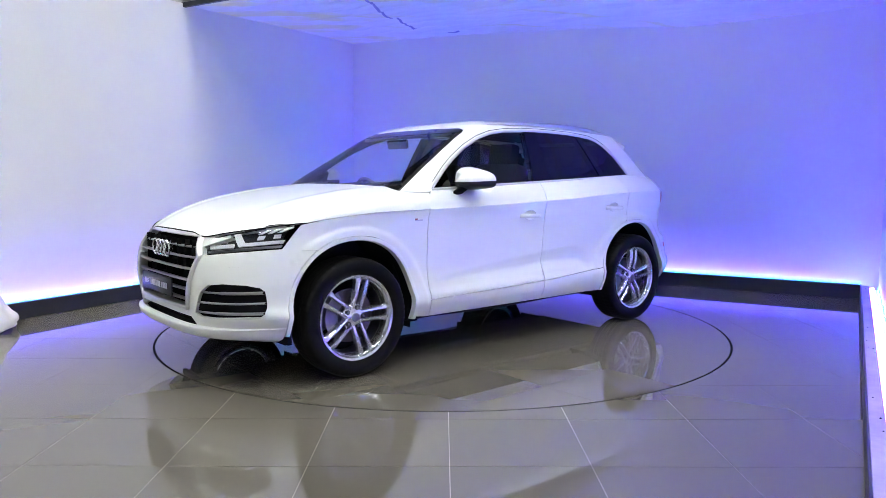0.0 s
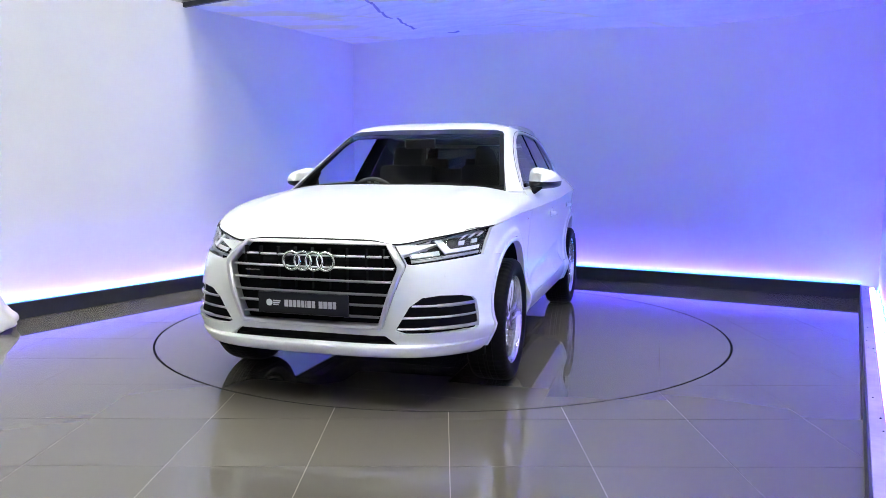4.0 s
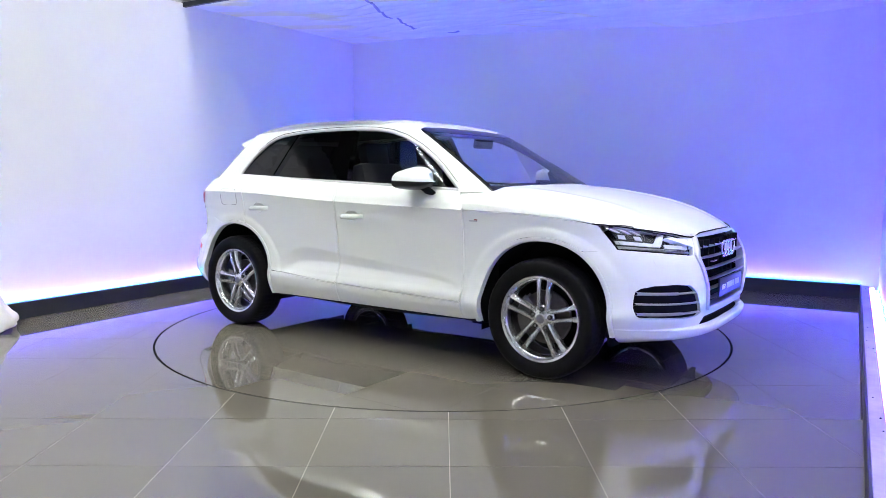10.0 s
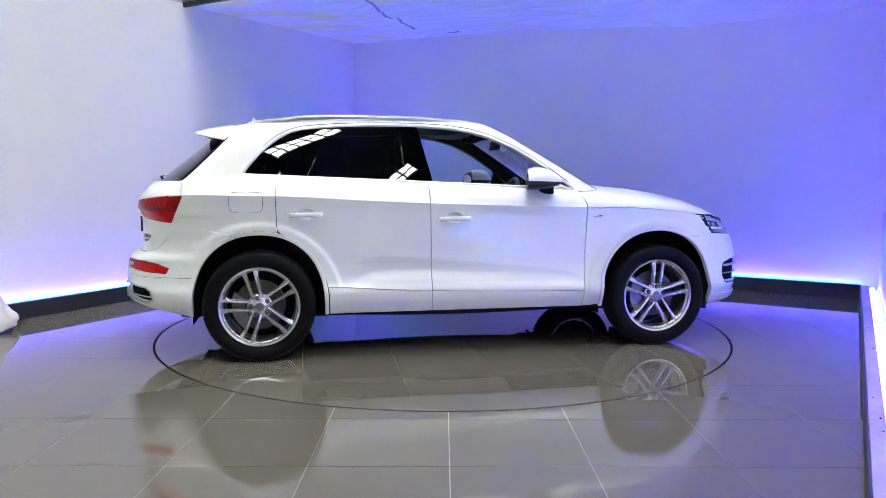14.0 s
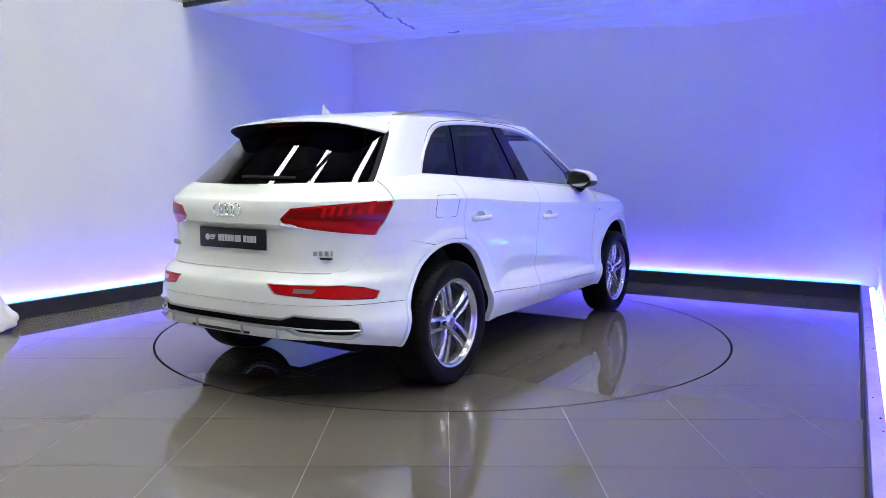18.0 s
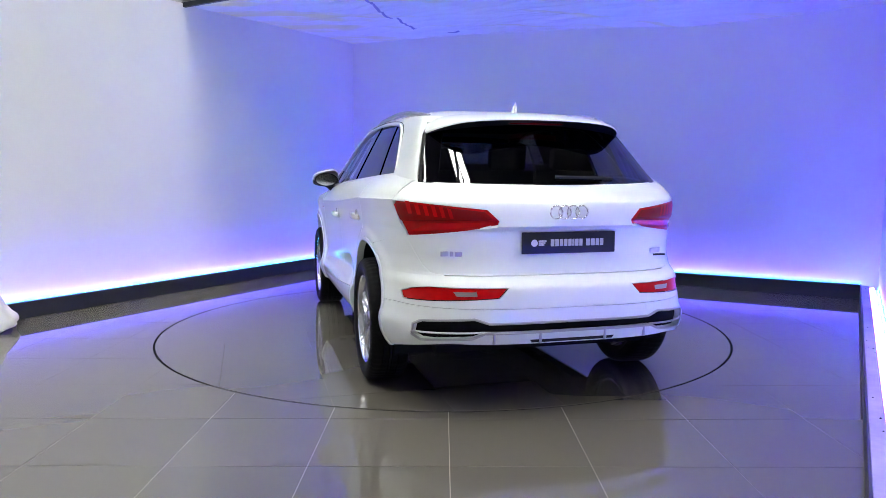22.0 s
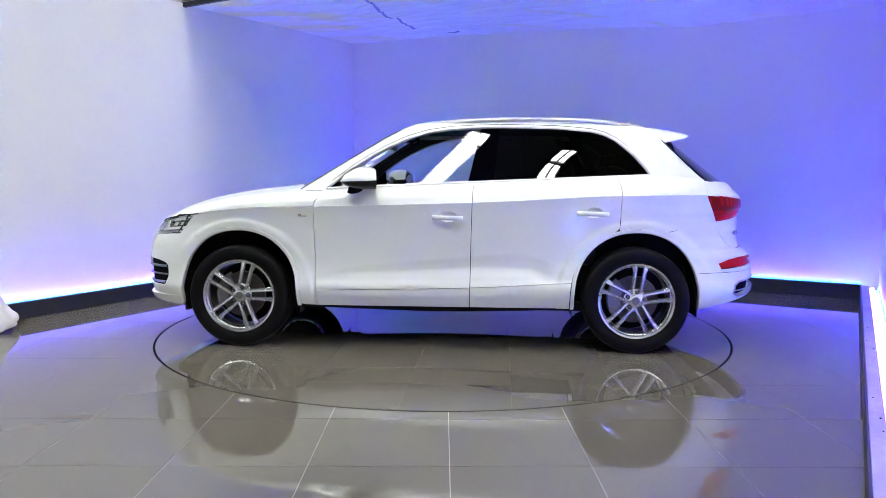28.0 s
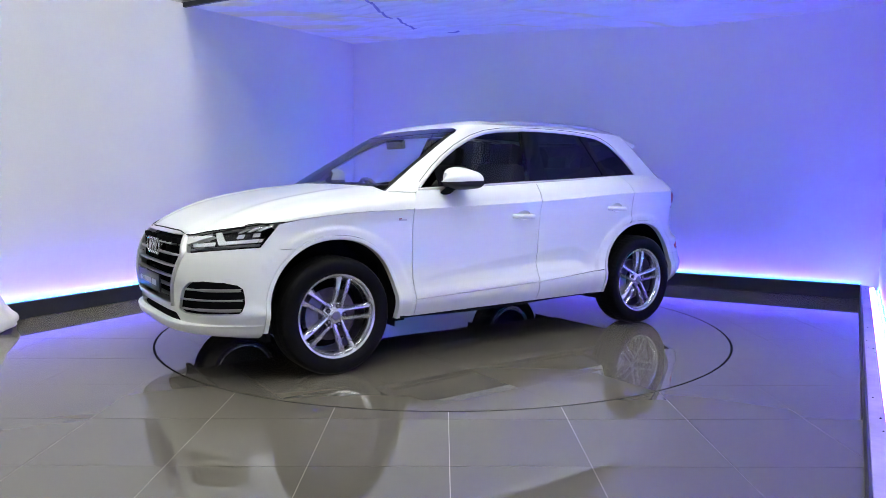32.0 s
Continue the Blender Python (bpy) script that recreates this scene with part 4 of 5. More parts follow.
    trim(bm, [(-1, 1.0), (0.765, 1.0), (0.742, 1.145), (0.722, 1.20), (0.598, 1.54), (-1, 1.56)], (1, 2))
    both("screen_gasket", rim(bm, 0.03), BLADE, car)
    # black blades beside the rear window
    bm = cabin_sheet(0.0025)
    trim(bm, [(0.632, 1.17), (0.722, 1.17), (0.620, 1.468), (0.600, 1.497), (0.560, 1.512), (0.500, 1.520)], (1, 2), inside=True)
    trim(bm, [(-2.5, 0.9), (-1.5, 0.9), (-1.5, 1.8), (-2.5, 1.8)], (0, 2), inside=True)
    both("rear_blade", rim(bm, 0.02), BLADE, car)
    # rear spoiler
    def spoil(i, j):
        u = -1 + 2 * i / 36
        s = math.copysign(1 - (1 - abs(u)) ** 1.3, u)
        x, dz, half = ((-1.40, -0.006, 0.560), (-1.52, 0.003, 0.575), (-1.64, 0.001, 0.588), (-1.76, -0.012, 0.600), (-1.840, -0.028, 0.606),
                       (-1.864, -0.037, 0.606), (-1.866, -0.045, 0.604), (-1.85, -0.050, 0.600), (-1.79, -0.060, 0.590), (-1.72, -0.075, 0.580))[j]
        low = min(1, max(0, (-1.60 - x) / 0.2))
        x += 0.23 * abs(s) ** 7 * min(1, max(0, (-1.45 - x) / 0.3))
        z = ROOF_Z + tail_drop(max(x, -1.80), 1.0) * 0.9 + 0.036 * (1 - abs(s) ** 2.2) - (0.022 + 0.026 * low) * abs(s) ** 8 + dz - 0.010
        return (x, s * half, z)
    lip, below = spoiler_body(spoil)
    spoiler = part("rear_spoiler", lip, PAINT, car)
    part("spoiler_underside", below, BLADE, spoiler)
    bm = box((-1.835, -0.16, 1.521), (-1.80, 0.16, 1.528), 0.003)
    part("high_brake_lamp", bm, REDDARK, car)


def bumpers(car):
    # front bumper: from the lip up to the lamps, round both corners
    def front(w, z):
        return wrap_front(w, z)
    zs = [0.262, 0.272, 0.28, 0.288, 0.298, 0.31, 0.328, 0.345, 0.350, 0.354, 0.358, 0.362, 0.37] + steps(0.385, 0.90, 36)
    ws = steps(-1.1, -0.40, 26) + steps(-0.37, 0.30, 22)
    def skin(i, j):
        z = zs[j]
        first = -(nose_x(z) - XC)
        w = first + (ws[i] + 1.1) / 1.4 * (0.64 - first)
        return wrap_front(w, z)
    bm = face_out(grid(skin, range(len(ws)), range(len(zs))), (1.2, 0, 0.6))
    # end at the wheel opening and at the wing
    ring = [arch(HUB_F, math.radians(a), 0.030) for a in range(-12, 80, 6)]
    trim(bm, [(0.9, 0.0), (ring[0][0], 0.0)] + ring + [(0.9, ring[-1][1])], (0, 2))
    trim(bm, [(0.5, 0.788), (1.58, 0.790), (1.876, 0.801), (1.758, 0.955), (1.758, 1.2), (0.5, 1.2)], (0, 2))
    grille = [(-1, 0.435), (0.395, 0.435), (0.415, 0.447), (0.525, 0.755), (0.525, 0.775), (0.43, 0.900), (-1, 0.905)]
    trim(bm, grille, (1, 2), where=lambda c: c.x > 1.7)
    trim(bm, LAMP, (1, 2), where=lambda c: c.x > 1.6)
    trim(bm, VENT, (1, 2), where=lambda c: c.x > 1.7)
    trim(bm, [(-1, 0.363), (0.485, 0.363), (0.425, 0.405), (-1, 0.407)], (1, 2), where=lambda c: c.x > 1.7)
    trim(bm, [(0.43, 0.865), (1.2, 0.90), (1.2, 1.2), (0.43, 1.2)], (1, 2))
    trim(bm, [(-1, 0.885), (0.6, 0.885), (0.6, 1.2), (-1, 1.2)], (1, 2))
    whole(bm)
    rim(bm, 0.03)
    part("front_bumper", bm, PAINT, car)
    front_details(car)
    # rear bumper
    zs = steps(0.29, 0.935, 44)
    def skin_r(i, j):
        z = zs[j]
        first = -(-XC - tail_x(z))
        return wrap_rear(first + (0.72 + 0.0 - first) * i / 50 - 0.0, z)
    bm = face_out(grid(skin_r, range(51), range(len(zs))), (-1.2, 0, 0.6))
    ring = [arch(HUB_R, math.radians(a), 0.030) for a in range(192, 96, -6)]
    trim(bm, [(-0.9, 0.0), (ring[0][0], 0.0)] + ring + [(-0.9, ring[-1][1])], (0, 2))
    trim(bm, [(-0.5, 0.10), (-1.80, 0.10), (-1.825, 0.30), (-1.825, 0.42), (-0.5, 0.42)], (0, 2))
    trim(bm, [(-0.5, 0.60), (-1.60, 0.8425), (-1.972, 0.9165), (-1.972, 1.2), (-0.5, 1.2)], (0, 2))
    trim(bm, [(0.0, 0.9155), (1.2, 0.9155), (1.2, 1.2), (0.0, 1.2)], (1, 2))
    trim(bm, FOG, (1, 2), where=lambda c: c.x < -1.7)
    trim(bm, [(-1, 0.446), (0.50, 0.443), (0.50, 0.489), (-1, 0.492)], (1, 2), where=lambda c: c.x < -1.7)
    trim(bm, [(-1, 0.565), (1.2, 0.560), (1.2, 0.5628), (-1, 0.5678)], (1, 2), where=lambda c: c.x < -1.7)
    trim(bm, [(-2.6, 0.0), (-1.7, 0.0), (-1.7, 0.275), (-2.25, 0.382), (-2.6, 0.382)], (0, 2))
    trim(bm, PIPE, (1, 2), where=lambda c: c.x < -1.7)
    trim(bm, [(-1, 0.7235), (0.635, 0.7175), (0.6946, 0.7305), (0.7232, 0.7642), (0.7932, 0.918), (0.7932, 1.2), (-1, 1.2)], (1, 2), where=lambda c: c.x < -1.7)
    whole(bm)
    rim(bm, 0.03)
    part("rear_bumper", bm, PAINT, car)
    rear_details(car)


LAMP = [(0.462, 0.873), (0.533, 0.776), (0.56, 0.773), (0.96, 0.824), (0.96, 0.99), (0.84, 0.945), (0.60, 0.897)]
VENT = [(0.478, 0.434), (0.53, 0.418), (0.64, 0.418), (0.850, 0.430), (0.859, 0.442), (0.858, 0.462), (0.840, 0.575), (0.828, 0.596), (0.79, 0.612), (0.70, 0.619),
        (0.615, 0.608), (0.555, 0.562)]
FOG = [(0.342, 0.669), (0.390, 0.616), (0.818, 0.585), (0.822, 0.626), (0.780, 0.652), (0.713, 0.666)]


LAMP_SIDE = [(1.6, 1.2), (1.763, 0.955), (1.878, 0.80), (2.0, 0.63), (2.6, 0.63), (2.6, 1.2)]


def front_patch(poly, off, cols=44, rows=18, zr=(0.35, 0.98), side=False):
    """A sheet over the front, off its skin by so much, cut to an outline seen from ahead."""
    def at(i, j):
        z = zr[0] + (zr[1] - zr[0]) * j / rows
        first = -(nose_x(z) - XC) - off
        return wrap_front(first + (0.42 - first) * i / cols, z, off)
    bm = face_out(grid(at, range(cols + 1), range(rows + 1)), (1.2, 0, 0.6))
    trim(bm, poly, (1, 2), inside=True)
    return trim(bm, LAMP_SIDE, (0, 2), inside=True) if side else bm


TAIL_SIDE = [(-1.886, 1.2), (-1.886, 1.098), (-1.969, 0.919), (-2.0, 0.85), (-2.6, 0.85), (-2.6, 1.2)]


def rear_patch(poly, off, cols=40, rows=14, zr=(0.35, 1.12), side=False):
    def at(i, j):
        z = zr[0] + (zr[1] - zr[0]) * j / rows
        first = -(-XC - tail_x(z)) - off
        return wrap_rear(first + (0.32 - first) * i / cols, z, off)
    bm = face_out(grid(at, range(cols + 1), range(rows + 1)), (-1.2, 0, 0.6))
    trim(bm, poly, (1, 2), inside=True)
    return trim(bm, TAIL_SIDE, (0, 2), inside=True) if side else bm


def front_details(car):
    # single frame round the grille
    ringline = [(0.0, 0.893), (0.425, 0.890), (0.515, 0.775), (0.520, 0.755), (0.412, 0.450), (0.395, 0.438), (0.0, 0.436)]
    inner = [(0.0, 0.869), (0.405, 0.868), (0.482, 0.764), (0.483, 0.745), (0.392, 0.468), (0.380, 0.460), (0.0, 0.459)]
    pts = []
    for k in range(len(ringline) - 1):
        for t in steps(0, 1, 8)[: 8 if k < len(ringline) - 2 else 9]:
            pts.append([tuple(a[q] + (b[q] - a[q]) * t for q in (0, 1)) for a, b in
                        ((ringline[k], ringline[k + 1]), (inner[k], inner[k + 1]))])
    def frame_pt(i, j):
        (y0, z0), (y1, z1) = pts[i]
        k, d = ((0, -0.012), (0.0, 0.010), (0.2, 0.016), (0.75, 0.012), (1.0, 0.002), (1.0, -0.055))[j]
        y, z = y0 + (y1 - y0) * k, z0 + (z1 - z0) * k
        return (nose(y, min(z, 0.88)) + d - max(0, z - 0.87) * 0.9, y, z)
    bm = whole(face_out(grid(frame_pt, range(len(pts)), range(6)), (1.5, 0, 0.66)))
    part("grille_frame", bm, FRAMESILVER, car)
    # dark grille bed, slats, uprights
    bed = [(-1, 0.445), (0.39, 0.445), (0.475, 0.75), (0.40, 0.86), (-1, 0.86)]
    part("grille_bed", whole(front_patch(bed, -0.075)), DARKWELL, car)
    for z, half in ((0.809, 0.430), (0.751, 0.464), (0.684, 0.457), (0.619, 0.440), (0.562, 0.420), (0.500, 0.396)):
        def slat(i, j):
            y = half * (2 * i / 24 - 1)
            d, h = ((-0.035, 0.004), (-0.004, 0.0050), (0.002, 0.001), (-0.003, -0.0045), (-0.014, -0.0065))[j]
            return (nose(y, z) + d - 0.004, y, z + h)
        part("grille_slat", face_out(grid(slat, range(25), range(5)), (1.8, 0, z)), SATIN, car)
    for y in (-0.40, -0.31, -0.20, -0.10, 0.0, 0.10, 0.20, 0.31, 0.40):
        bm = box((nose(y, 0.7) - 0.070, y - 0.004, 0.63 if abs(y) < 0.3 else 0.66), (nose(y, 0.7) - 0.040, y + 0.004, 0.85))
        part("grille_upright", bm, DARKWELL, car, smooth=False)
    # four plain rings
    for k in range(4):
        y = -0.0985 + k * 0.0657
        bm = lathe([(0.0475 + 0.0065 * math.cos(a), 0.006 * math.sin(a)) for a in steps(0, math.tau, 10)], 36, "X")
        bm.transform(Matrix.Translation((nose(0.1, 0.78) + 0.010, y, 0.782)))
        part("badge_ring", bm, CHROME, car)
    back = front_patch([(-1, 0.735), (0.10, 0.735), (0.145, 0.782), (0.10, 0.83), (-1, 0.83)], -0.008)
    part("badge_backing", whole(back), GLOSSBLACK, car)
    part("script_bar", box((nose(0.3, 0.71) - 0.01, -0.37, 0.725), (nose(0.3, 0.71) + 0.006, -0.285, 0.731)), CHROME, car, smooth=False)
    plate(car, 2.292, 0.0 - 0.021, 0.558, 1)
    # lower intake
    bm = front_patch([(-1, 0.34), (0.50, 0.34), (0.44, 0.42), (-1, 0.42)], -0.045, zr=(0.30, 0.50))
    part("lower_intake", whole(bm), DARKWELL, car)
    # corner vents with three bright blades
    both("corner_vent", front_patch(VENT, -0.016), DARKWELL, car)
    for z0, z1, inner, outer in ((0.563, 0.566, 0.565, 0.836), (0.500, 0.508, 0.515, 0.846), (0.440, 0.452, 0.488, 0.856)):
        def blade(i, j):
            y = inner + (outer - inner) * i / 20
            z = z0 + (z1 - z0) * (i / 20) ** 0.8
            d, h = ((-0.014, 0.006), (-0.003, 0.0045), (0.001, 0.0), (-0.004, -0.0045), (-0.014, -0.006))[j]
            return (nose(y, z) + d, y, z + h * (1.0 if i < 9 or z1 == 0.508 else 1.5))
        both("vent_blade", face_out(grid(blade, range(21), range(5)), (1.6, 0.4, (z0 + z1) / 2)), SATIN, car)
    cover = rim(front_patch([(0.709, 0.712), (0.765, 0.716), (0.768, 0.763), (0.712, 0.760)], 0.0014, rows=60, cols=90), 0.006)
    both("washer_cover", cover, PAINT, car)
    headlamps(car)


def headlamps(car):
    lamp = [(0.466, 0.872), (0.536, 0.779), (0.56, 0.776), (0.93, 0.823), (0.93, 0.97), (0.84, 0.942), (0.60, 0.894)]
    beds = both("headlamp", rim(front_patch(lamp, -0.050, side=True), -0.045), LAMPBED, car, "clear headlamp with white light guides")
    cover = front_patch(lamp, -0.002, side=True)
    covers = [cover, flipped(cover)]
    for s, bed, cov in zip((1, -1), beds, covers):
        def put(name, bm, mat):
            if s < 0:
                bm = flipped(bm)
            part(name, bm, mat, bed)
        part("lamp_cover", cov, LENS, bed)
        def sheet(name, polys, off, mat, depth=0.010):
            bm = bmesh.new()
            for p in polys:
                join(bm, rim(front_patch(p, off, zr=(0.74, 0.98), rows=16, side=True), depth))
            put(name, bm, mat)
        # light guides: each a slanting stroke and a long foot
        for slant, foot in (([(0.494, 0.866), (0.520, 0.869), (0.566, 0.810), (0.538, 0.802)], [(0.541, 0.803), (0.668, 0.818), (0.660, 0.838), (0.553, 0.825)]),
                            ([(0.628, 0.889), (0.658, 0.895), (0.724, 0.831), (0.692, 0.822)], [(0.696, 0.823), (0.885, 0.848), (0.885, 0.868), (0.712, 0.844)])):
            sheet("light_guide", [slant], -0.016, LAMPWHITE)
            sheet("light_guide", [foot], -0.018, LAMPWHITE)
        sheet("lower_brightwork", [[(0.545, 0.782), (0.92, 0.828), (0.92, 0.842), (0.540, 0.795)]], -0.012, LAMPGREY)
        sheet("upper_brightwork", [[(0.475, 0.868), (0.487, 0.858), (0.60, 0.879), (0.60, 0.891)], [(0.60, 0.891), (0.60, 0.879), (0.84, 0.926), (0.84, 0.938)]], -0.022, LAMPGREY)
        for y in (0.742, 0.776, 0.810):
            sheet("bright_fin", [[(y, 0.893 + 0.16 * (y - 0.742)), (y + 0.013, 0.895 + 0.16 * (y - 0.742)), (y + 0.034, 0.918 + 0.2 * (y - 0.742)), (y + 0.019, 0.915 + 0.2 * (y - 0.742))]], -0.012, LAMPWHITE)
        sheet("bright_fin", [[(0.545, 0.866), (0.615, 0.878), (0.615, 0.888), (0.545, 0.877)]], -0.012, LAMPWHITE)
        for y, z, half in ((0.592, 0.851, 0.013), (0.748, 0.872, 0.012), (0.800, 0.880, 0.010)):
            sheet("projector", [[(y - half, z - 0.012), (y + half, z - 0.009), (y + half, z + 0.013), (y - half, z + 0.010)]], -0.028, LAMPWHITE)


def plate(car, x, y, z, way):
    """A dark show plate; its marking is set in plain bars."""
    w, h = 0.262, 0.056
    xs = sorted((x, x - 0.012 * way))
    p = part("show_plate", box((xs[0], y - w, z - h), (xs[1], y + w, z + h), 0.003), PLATE, car, "black show plate with a pale marking")
    def bar(y0, y1, z0, z1):
        lo, hi = sorted((way * y0, way * y1))
        xx = sorted((x, x + 0.0015 * way))
        part("marking", box((xx[0], y + lo, z + z0), (xx[1], y + hi, z + z1)), PLATEWORD if z1 > 0.017 else PLATEMARK, p, smooth=False)
    # a round emblem with three dashes, then the word bars
    disc = lathe([(0.0, 0.0), (0.018, 0.0), (0.018, 0.0015), (0.0, 0.0015)], 20, "X")
    disc.transform(Matrix.Translation((x if way > 0 else x - 0.0015, y + way * -0.195, z)))
    part("emblem", disc, PLATEMARK, p)
    for k in (-1, 0, 1):
        bar(-0.172, -0.135 + 0.006 * k, 0.010 * k - 0.0032, 0.010 * k + 0.0032)
    at = -0.105
    for k, wd in enumerate((20, 21, 18, 19, 18, 7, 22, 18, 0, 22, 23, 20, 19)):
        if wd:
            bar(at, at + wd * 0.00098, -0.018, 0.018)
        at += (wd or 10) * 0.00098 + 0.0055


def rear_details(car):
    # tailgate skin between the lamps, over the bumper
    zs = [0.715, 0.725, 0.735, 0.75, 0.78, 0.82, 0.86, 0.90, 0.925, 0.940, 0.950, 0.957, 0.964, 0.972, 0.98, 1.0, 1.03, 1.06, 1.085, 1.095, 1.102, 1.11, 1.125, 1.14, 1.155, 1.17, 1.183, 1.191, 1.197]
    def skin(i, j):
        z = zs[j]
        first = -(-XC - tail_x(z))
        x, y, _ = wrap_rear(first + (0.30 - first) * i / 44, z)
        top = 1.197 - 0.014 * max(0.0, 1 - (y / 0.68) ** 2)   # the rear window's lower edge runs straight across
        if z > top:
            z = top
            first = -(-XC - tail_x(z))
            x, y, _ = wrap_rear(first + (0.30 - first) * i / 44, z)
        return (x, y, z)
    bm = face_out(grid(skin, range(45), range(len(zs))), (-1.2, 0, 0.9))
    gate = [(-1, 0.728), (0.635, 0.722), (0.693, 0.733), (0.722, 0.765), (0.792, 0.915), (0.897, 1.14), (0.897, 1.25), (-1, 1.25)]
    trim(bm, gate, (1, 2), inside=True)
    trim(bm, [(-1.8905, 0.8), (0.0, 0.8), (0.0, 1.4), (-1.8905, 1.4)], (0, 2))
    trim(bm, TAIL, (1, 2))
    whole(bm)
    rim(bm, 0.02)
    part("tailgate", bm, PAINT, car)
    # inner skin behind the seams under the lamps
    both("corner_skin", rear_patch([(0.62, 0.70), (0.97, 0.70), (0.97, 0.905), (0.74, 0.905)], -0.007), PAINT, car)
    # tail lamps
    lamps = both("tail_lamp", rim(rear_patch(TAIL, -0.004, side=True), 0.03), REDLENS, car, "red wrap-round tail lamp")
    for s, lamp in zip((1, -1), lamps):
        def put(name, bm, mat):
            part(name, flipped(bm) if s < 0 else bm, mat, lamp)
        put("dark_lens", rear_patch([(0.405, 1.010), (0.43, 1.004), (0.80, 0.992), (0.86, 1.00), (0.86, 1.090), (0.80, 1.086), (0.445, 1.051)], 0.0010, side=True), REDDARK)
        for k in range(6):
            y = 0.590 + 0.036 * k
            z = 1.012 + 0.004 * k
            put("light_bar", rear_patch([(y, z), (y + 0.016, z), (y + 0.030, z + 0.052 + 0.003 * k), (y + 0.013, z + 0.050 + 0.003 * k)], 0.0020, rows=30, side=True), REDLENS)
        put("light_bar", rear_patch([(0.812, 0.925), (0.90, 0.925), (0.90, 1.085), (0.835, 1.080)], 0.0020, rows=30, side=True), REDLENS)
        put("bright_edge", rear_patch([(0.45, 1.048), (0.60, 1.064), (0.60, 1.071), (0.44, 1.054)], 0.0022, rows=40), REDBRIGHT)
        band = rear_patch([(0.392, 0.976), (0.69, 0.946), (0.775, 0.936), (0.70, 0.986), (0.40, 0.996)], 0.0016)
        put("light_band", band, REDBRIGHT)
    plate(car, -2.268, -0.012, 0.886, -1)
    for k in range(4):
        y = -0.0705 + k * 0.0470
        bm = lathe([(0.0335 + 0.0042 * math.cos(a), 0.005 * math.sin(a)) for a in steps(0, math.tau, 10)], 32, "X")
        bm.transform(Matrix.Translation((tail(0.1, 1.045) - 0.006, y, 1.043)))
        part("badge_ring", bm, CHROME, car)
    # model badges as plain bars
    for y, z, wds in ((0.648, 0.829, (0.042, 0.014, 0.036)), (-0.535, 0.823, (0.022, 0.022, 0.020, 0.007))):
        at = y
        for wd in wds:
            x = min(tail(at, z), tail(at - wd, z)) - 0.004
            b = box((x - 0.001, at - wd, z - 0.013), (x + 0.010, at, z + 0.013), 0.002)
            part("badge_mark", b, SATIN, car)
            at -= wd + 0.006
    part("badge_mark", box((tail(0.57, 0.795) - 0.004, -0.640, 0.792), (tail(0.57, 0.795) + 0.012, -0.552, 0.802)), PLASTIC, car, smooth=False)
    # fog lamps low in the bumper
    fogs = both("rear_reflector", rim(rear_patch([(0.353, 0.665), (0.396, 0.620), (0.813, 0.590), (0.817, 0.624), (0.778, 0.648), (0.713, 0.662)], -0.004, rows=40), 0.02), REDLENS, car, "red bumper lamp with a clear window")
    for s, fog in zip((1, -1), fogs):
        bm = rear_patch([(0.50, 0.648), (0.50, 0.626), (0.595, 0.624), (0.61, 0.646)], 0.001)
        part("clear_window", flipped(bm) if s < 0 else bm, LAMPGREY, fog)
    for y0, y1 in ((0.459, 0.522), (-0.494, -0.426)):
        m = -1 if y0 < 0 else 1
        bm = rim(rear_patch([(abs(y0), 0.524), (abs(y1), 0.524), (abs(y1), 0.553), (abs(y0), 0.553)], 0.0018, rows=60), 0.008)
        part("tow_cover", bm if m > 0 else flipped(bm), PAINT, car)
        if m < 0:
            bm.free()
    # diffuser insert with a bright frame and mock tailpipes
    bm = rear_patch([(-1, 0.384), (0.77, 0.384), (0.81, 0.41), (0.805, 0.487), (0.76, 0.518), (-1, 0.518)], -0.03, zr=(0.36, 0.54), rows=20)
    part("diffuser_insert", whole(bm), DARKWELL, car)
    outline = [(0.0, 0.493), (0.445, 0.490), (0.515, 0.513), (0.755, 0.492), (0.788, 0.470), (0.794, 0.414), (0.755, 0.390), (0.525, 0.413), (0.465, 0.440), (0.0, 0.445)]
    line = []
    for (y0, z0), (y1, z1) in zip(outline, outline[1:]):
        for k in steps(0, 1, 8)[:-1]:
            y, z = y0 + (y1 - y0) * k, z0 + (z1 - z0) * k
            line.append((tail(y, z) - 0.002, y, z))
    line.append((tail(0, 0.445) - 0.002, 0.0, 0.445))
    both("diffuser_frame", tube(line, 0.006, 6, 0.007), SATIN, car)
    pipe = [(tail(y, 0.438) + 0.008, y, 0.445 - 0.05 * (y - 0.46)) for y in steps(0.46, 0.788, 10)]
    both("tailpipe_divider", tube(pipe, 0.006, 6, 0.005), SATIN, car)
    for y in (0.18, 0.42):
        both("diffuser_fin", box((tail(y, 0.41) - 0.010, y - 0.006, 0.384), (tail(y, 0.41) + 0.03, y + 0.006, 0.44), 0.003), SATIN, car)
    bm = rear_patch([(-1, 0.386), (0.225, 0.388), (0.235, 0.404), (-1, 0.406)], 0.002, zr=(0.37, 0.42))
    part("diffuser_slot", whole(bm), PLASTIC, car)


PIPE = [(0.445, 0.488), (0.465, 0.440), (0.525, 0.414), (0.755, 0.391), (0.792, 0.414), (0.786, 0.470), (0.755, 0.491), (0.515, 0.512)]
TAIL = [(0.370, 1.000), (0.380, 0.968), (0.70, 0.926), (0.80, 0.914), (0.99, 0.914), (0.99, 1.108), (0.80, 1.096), (0.43, 1.058)]


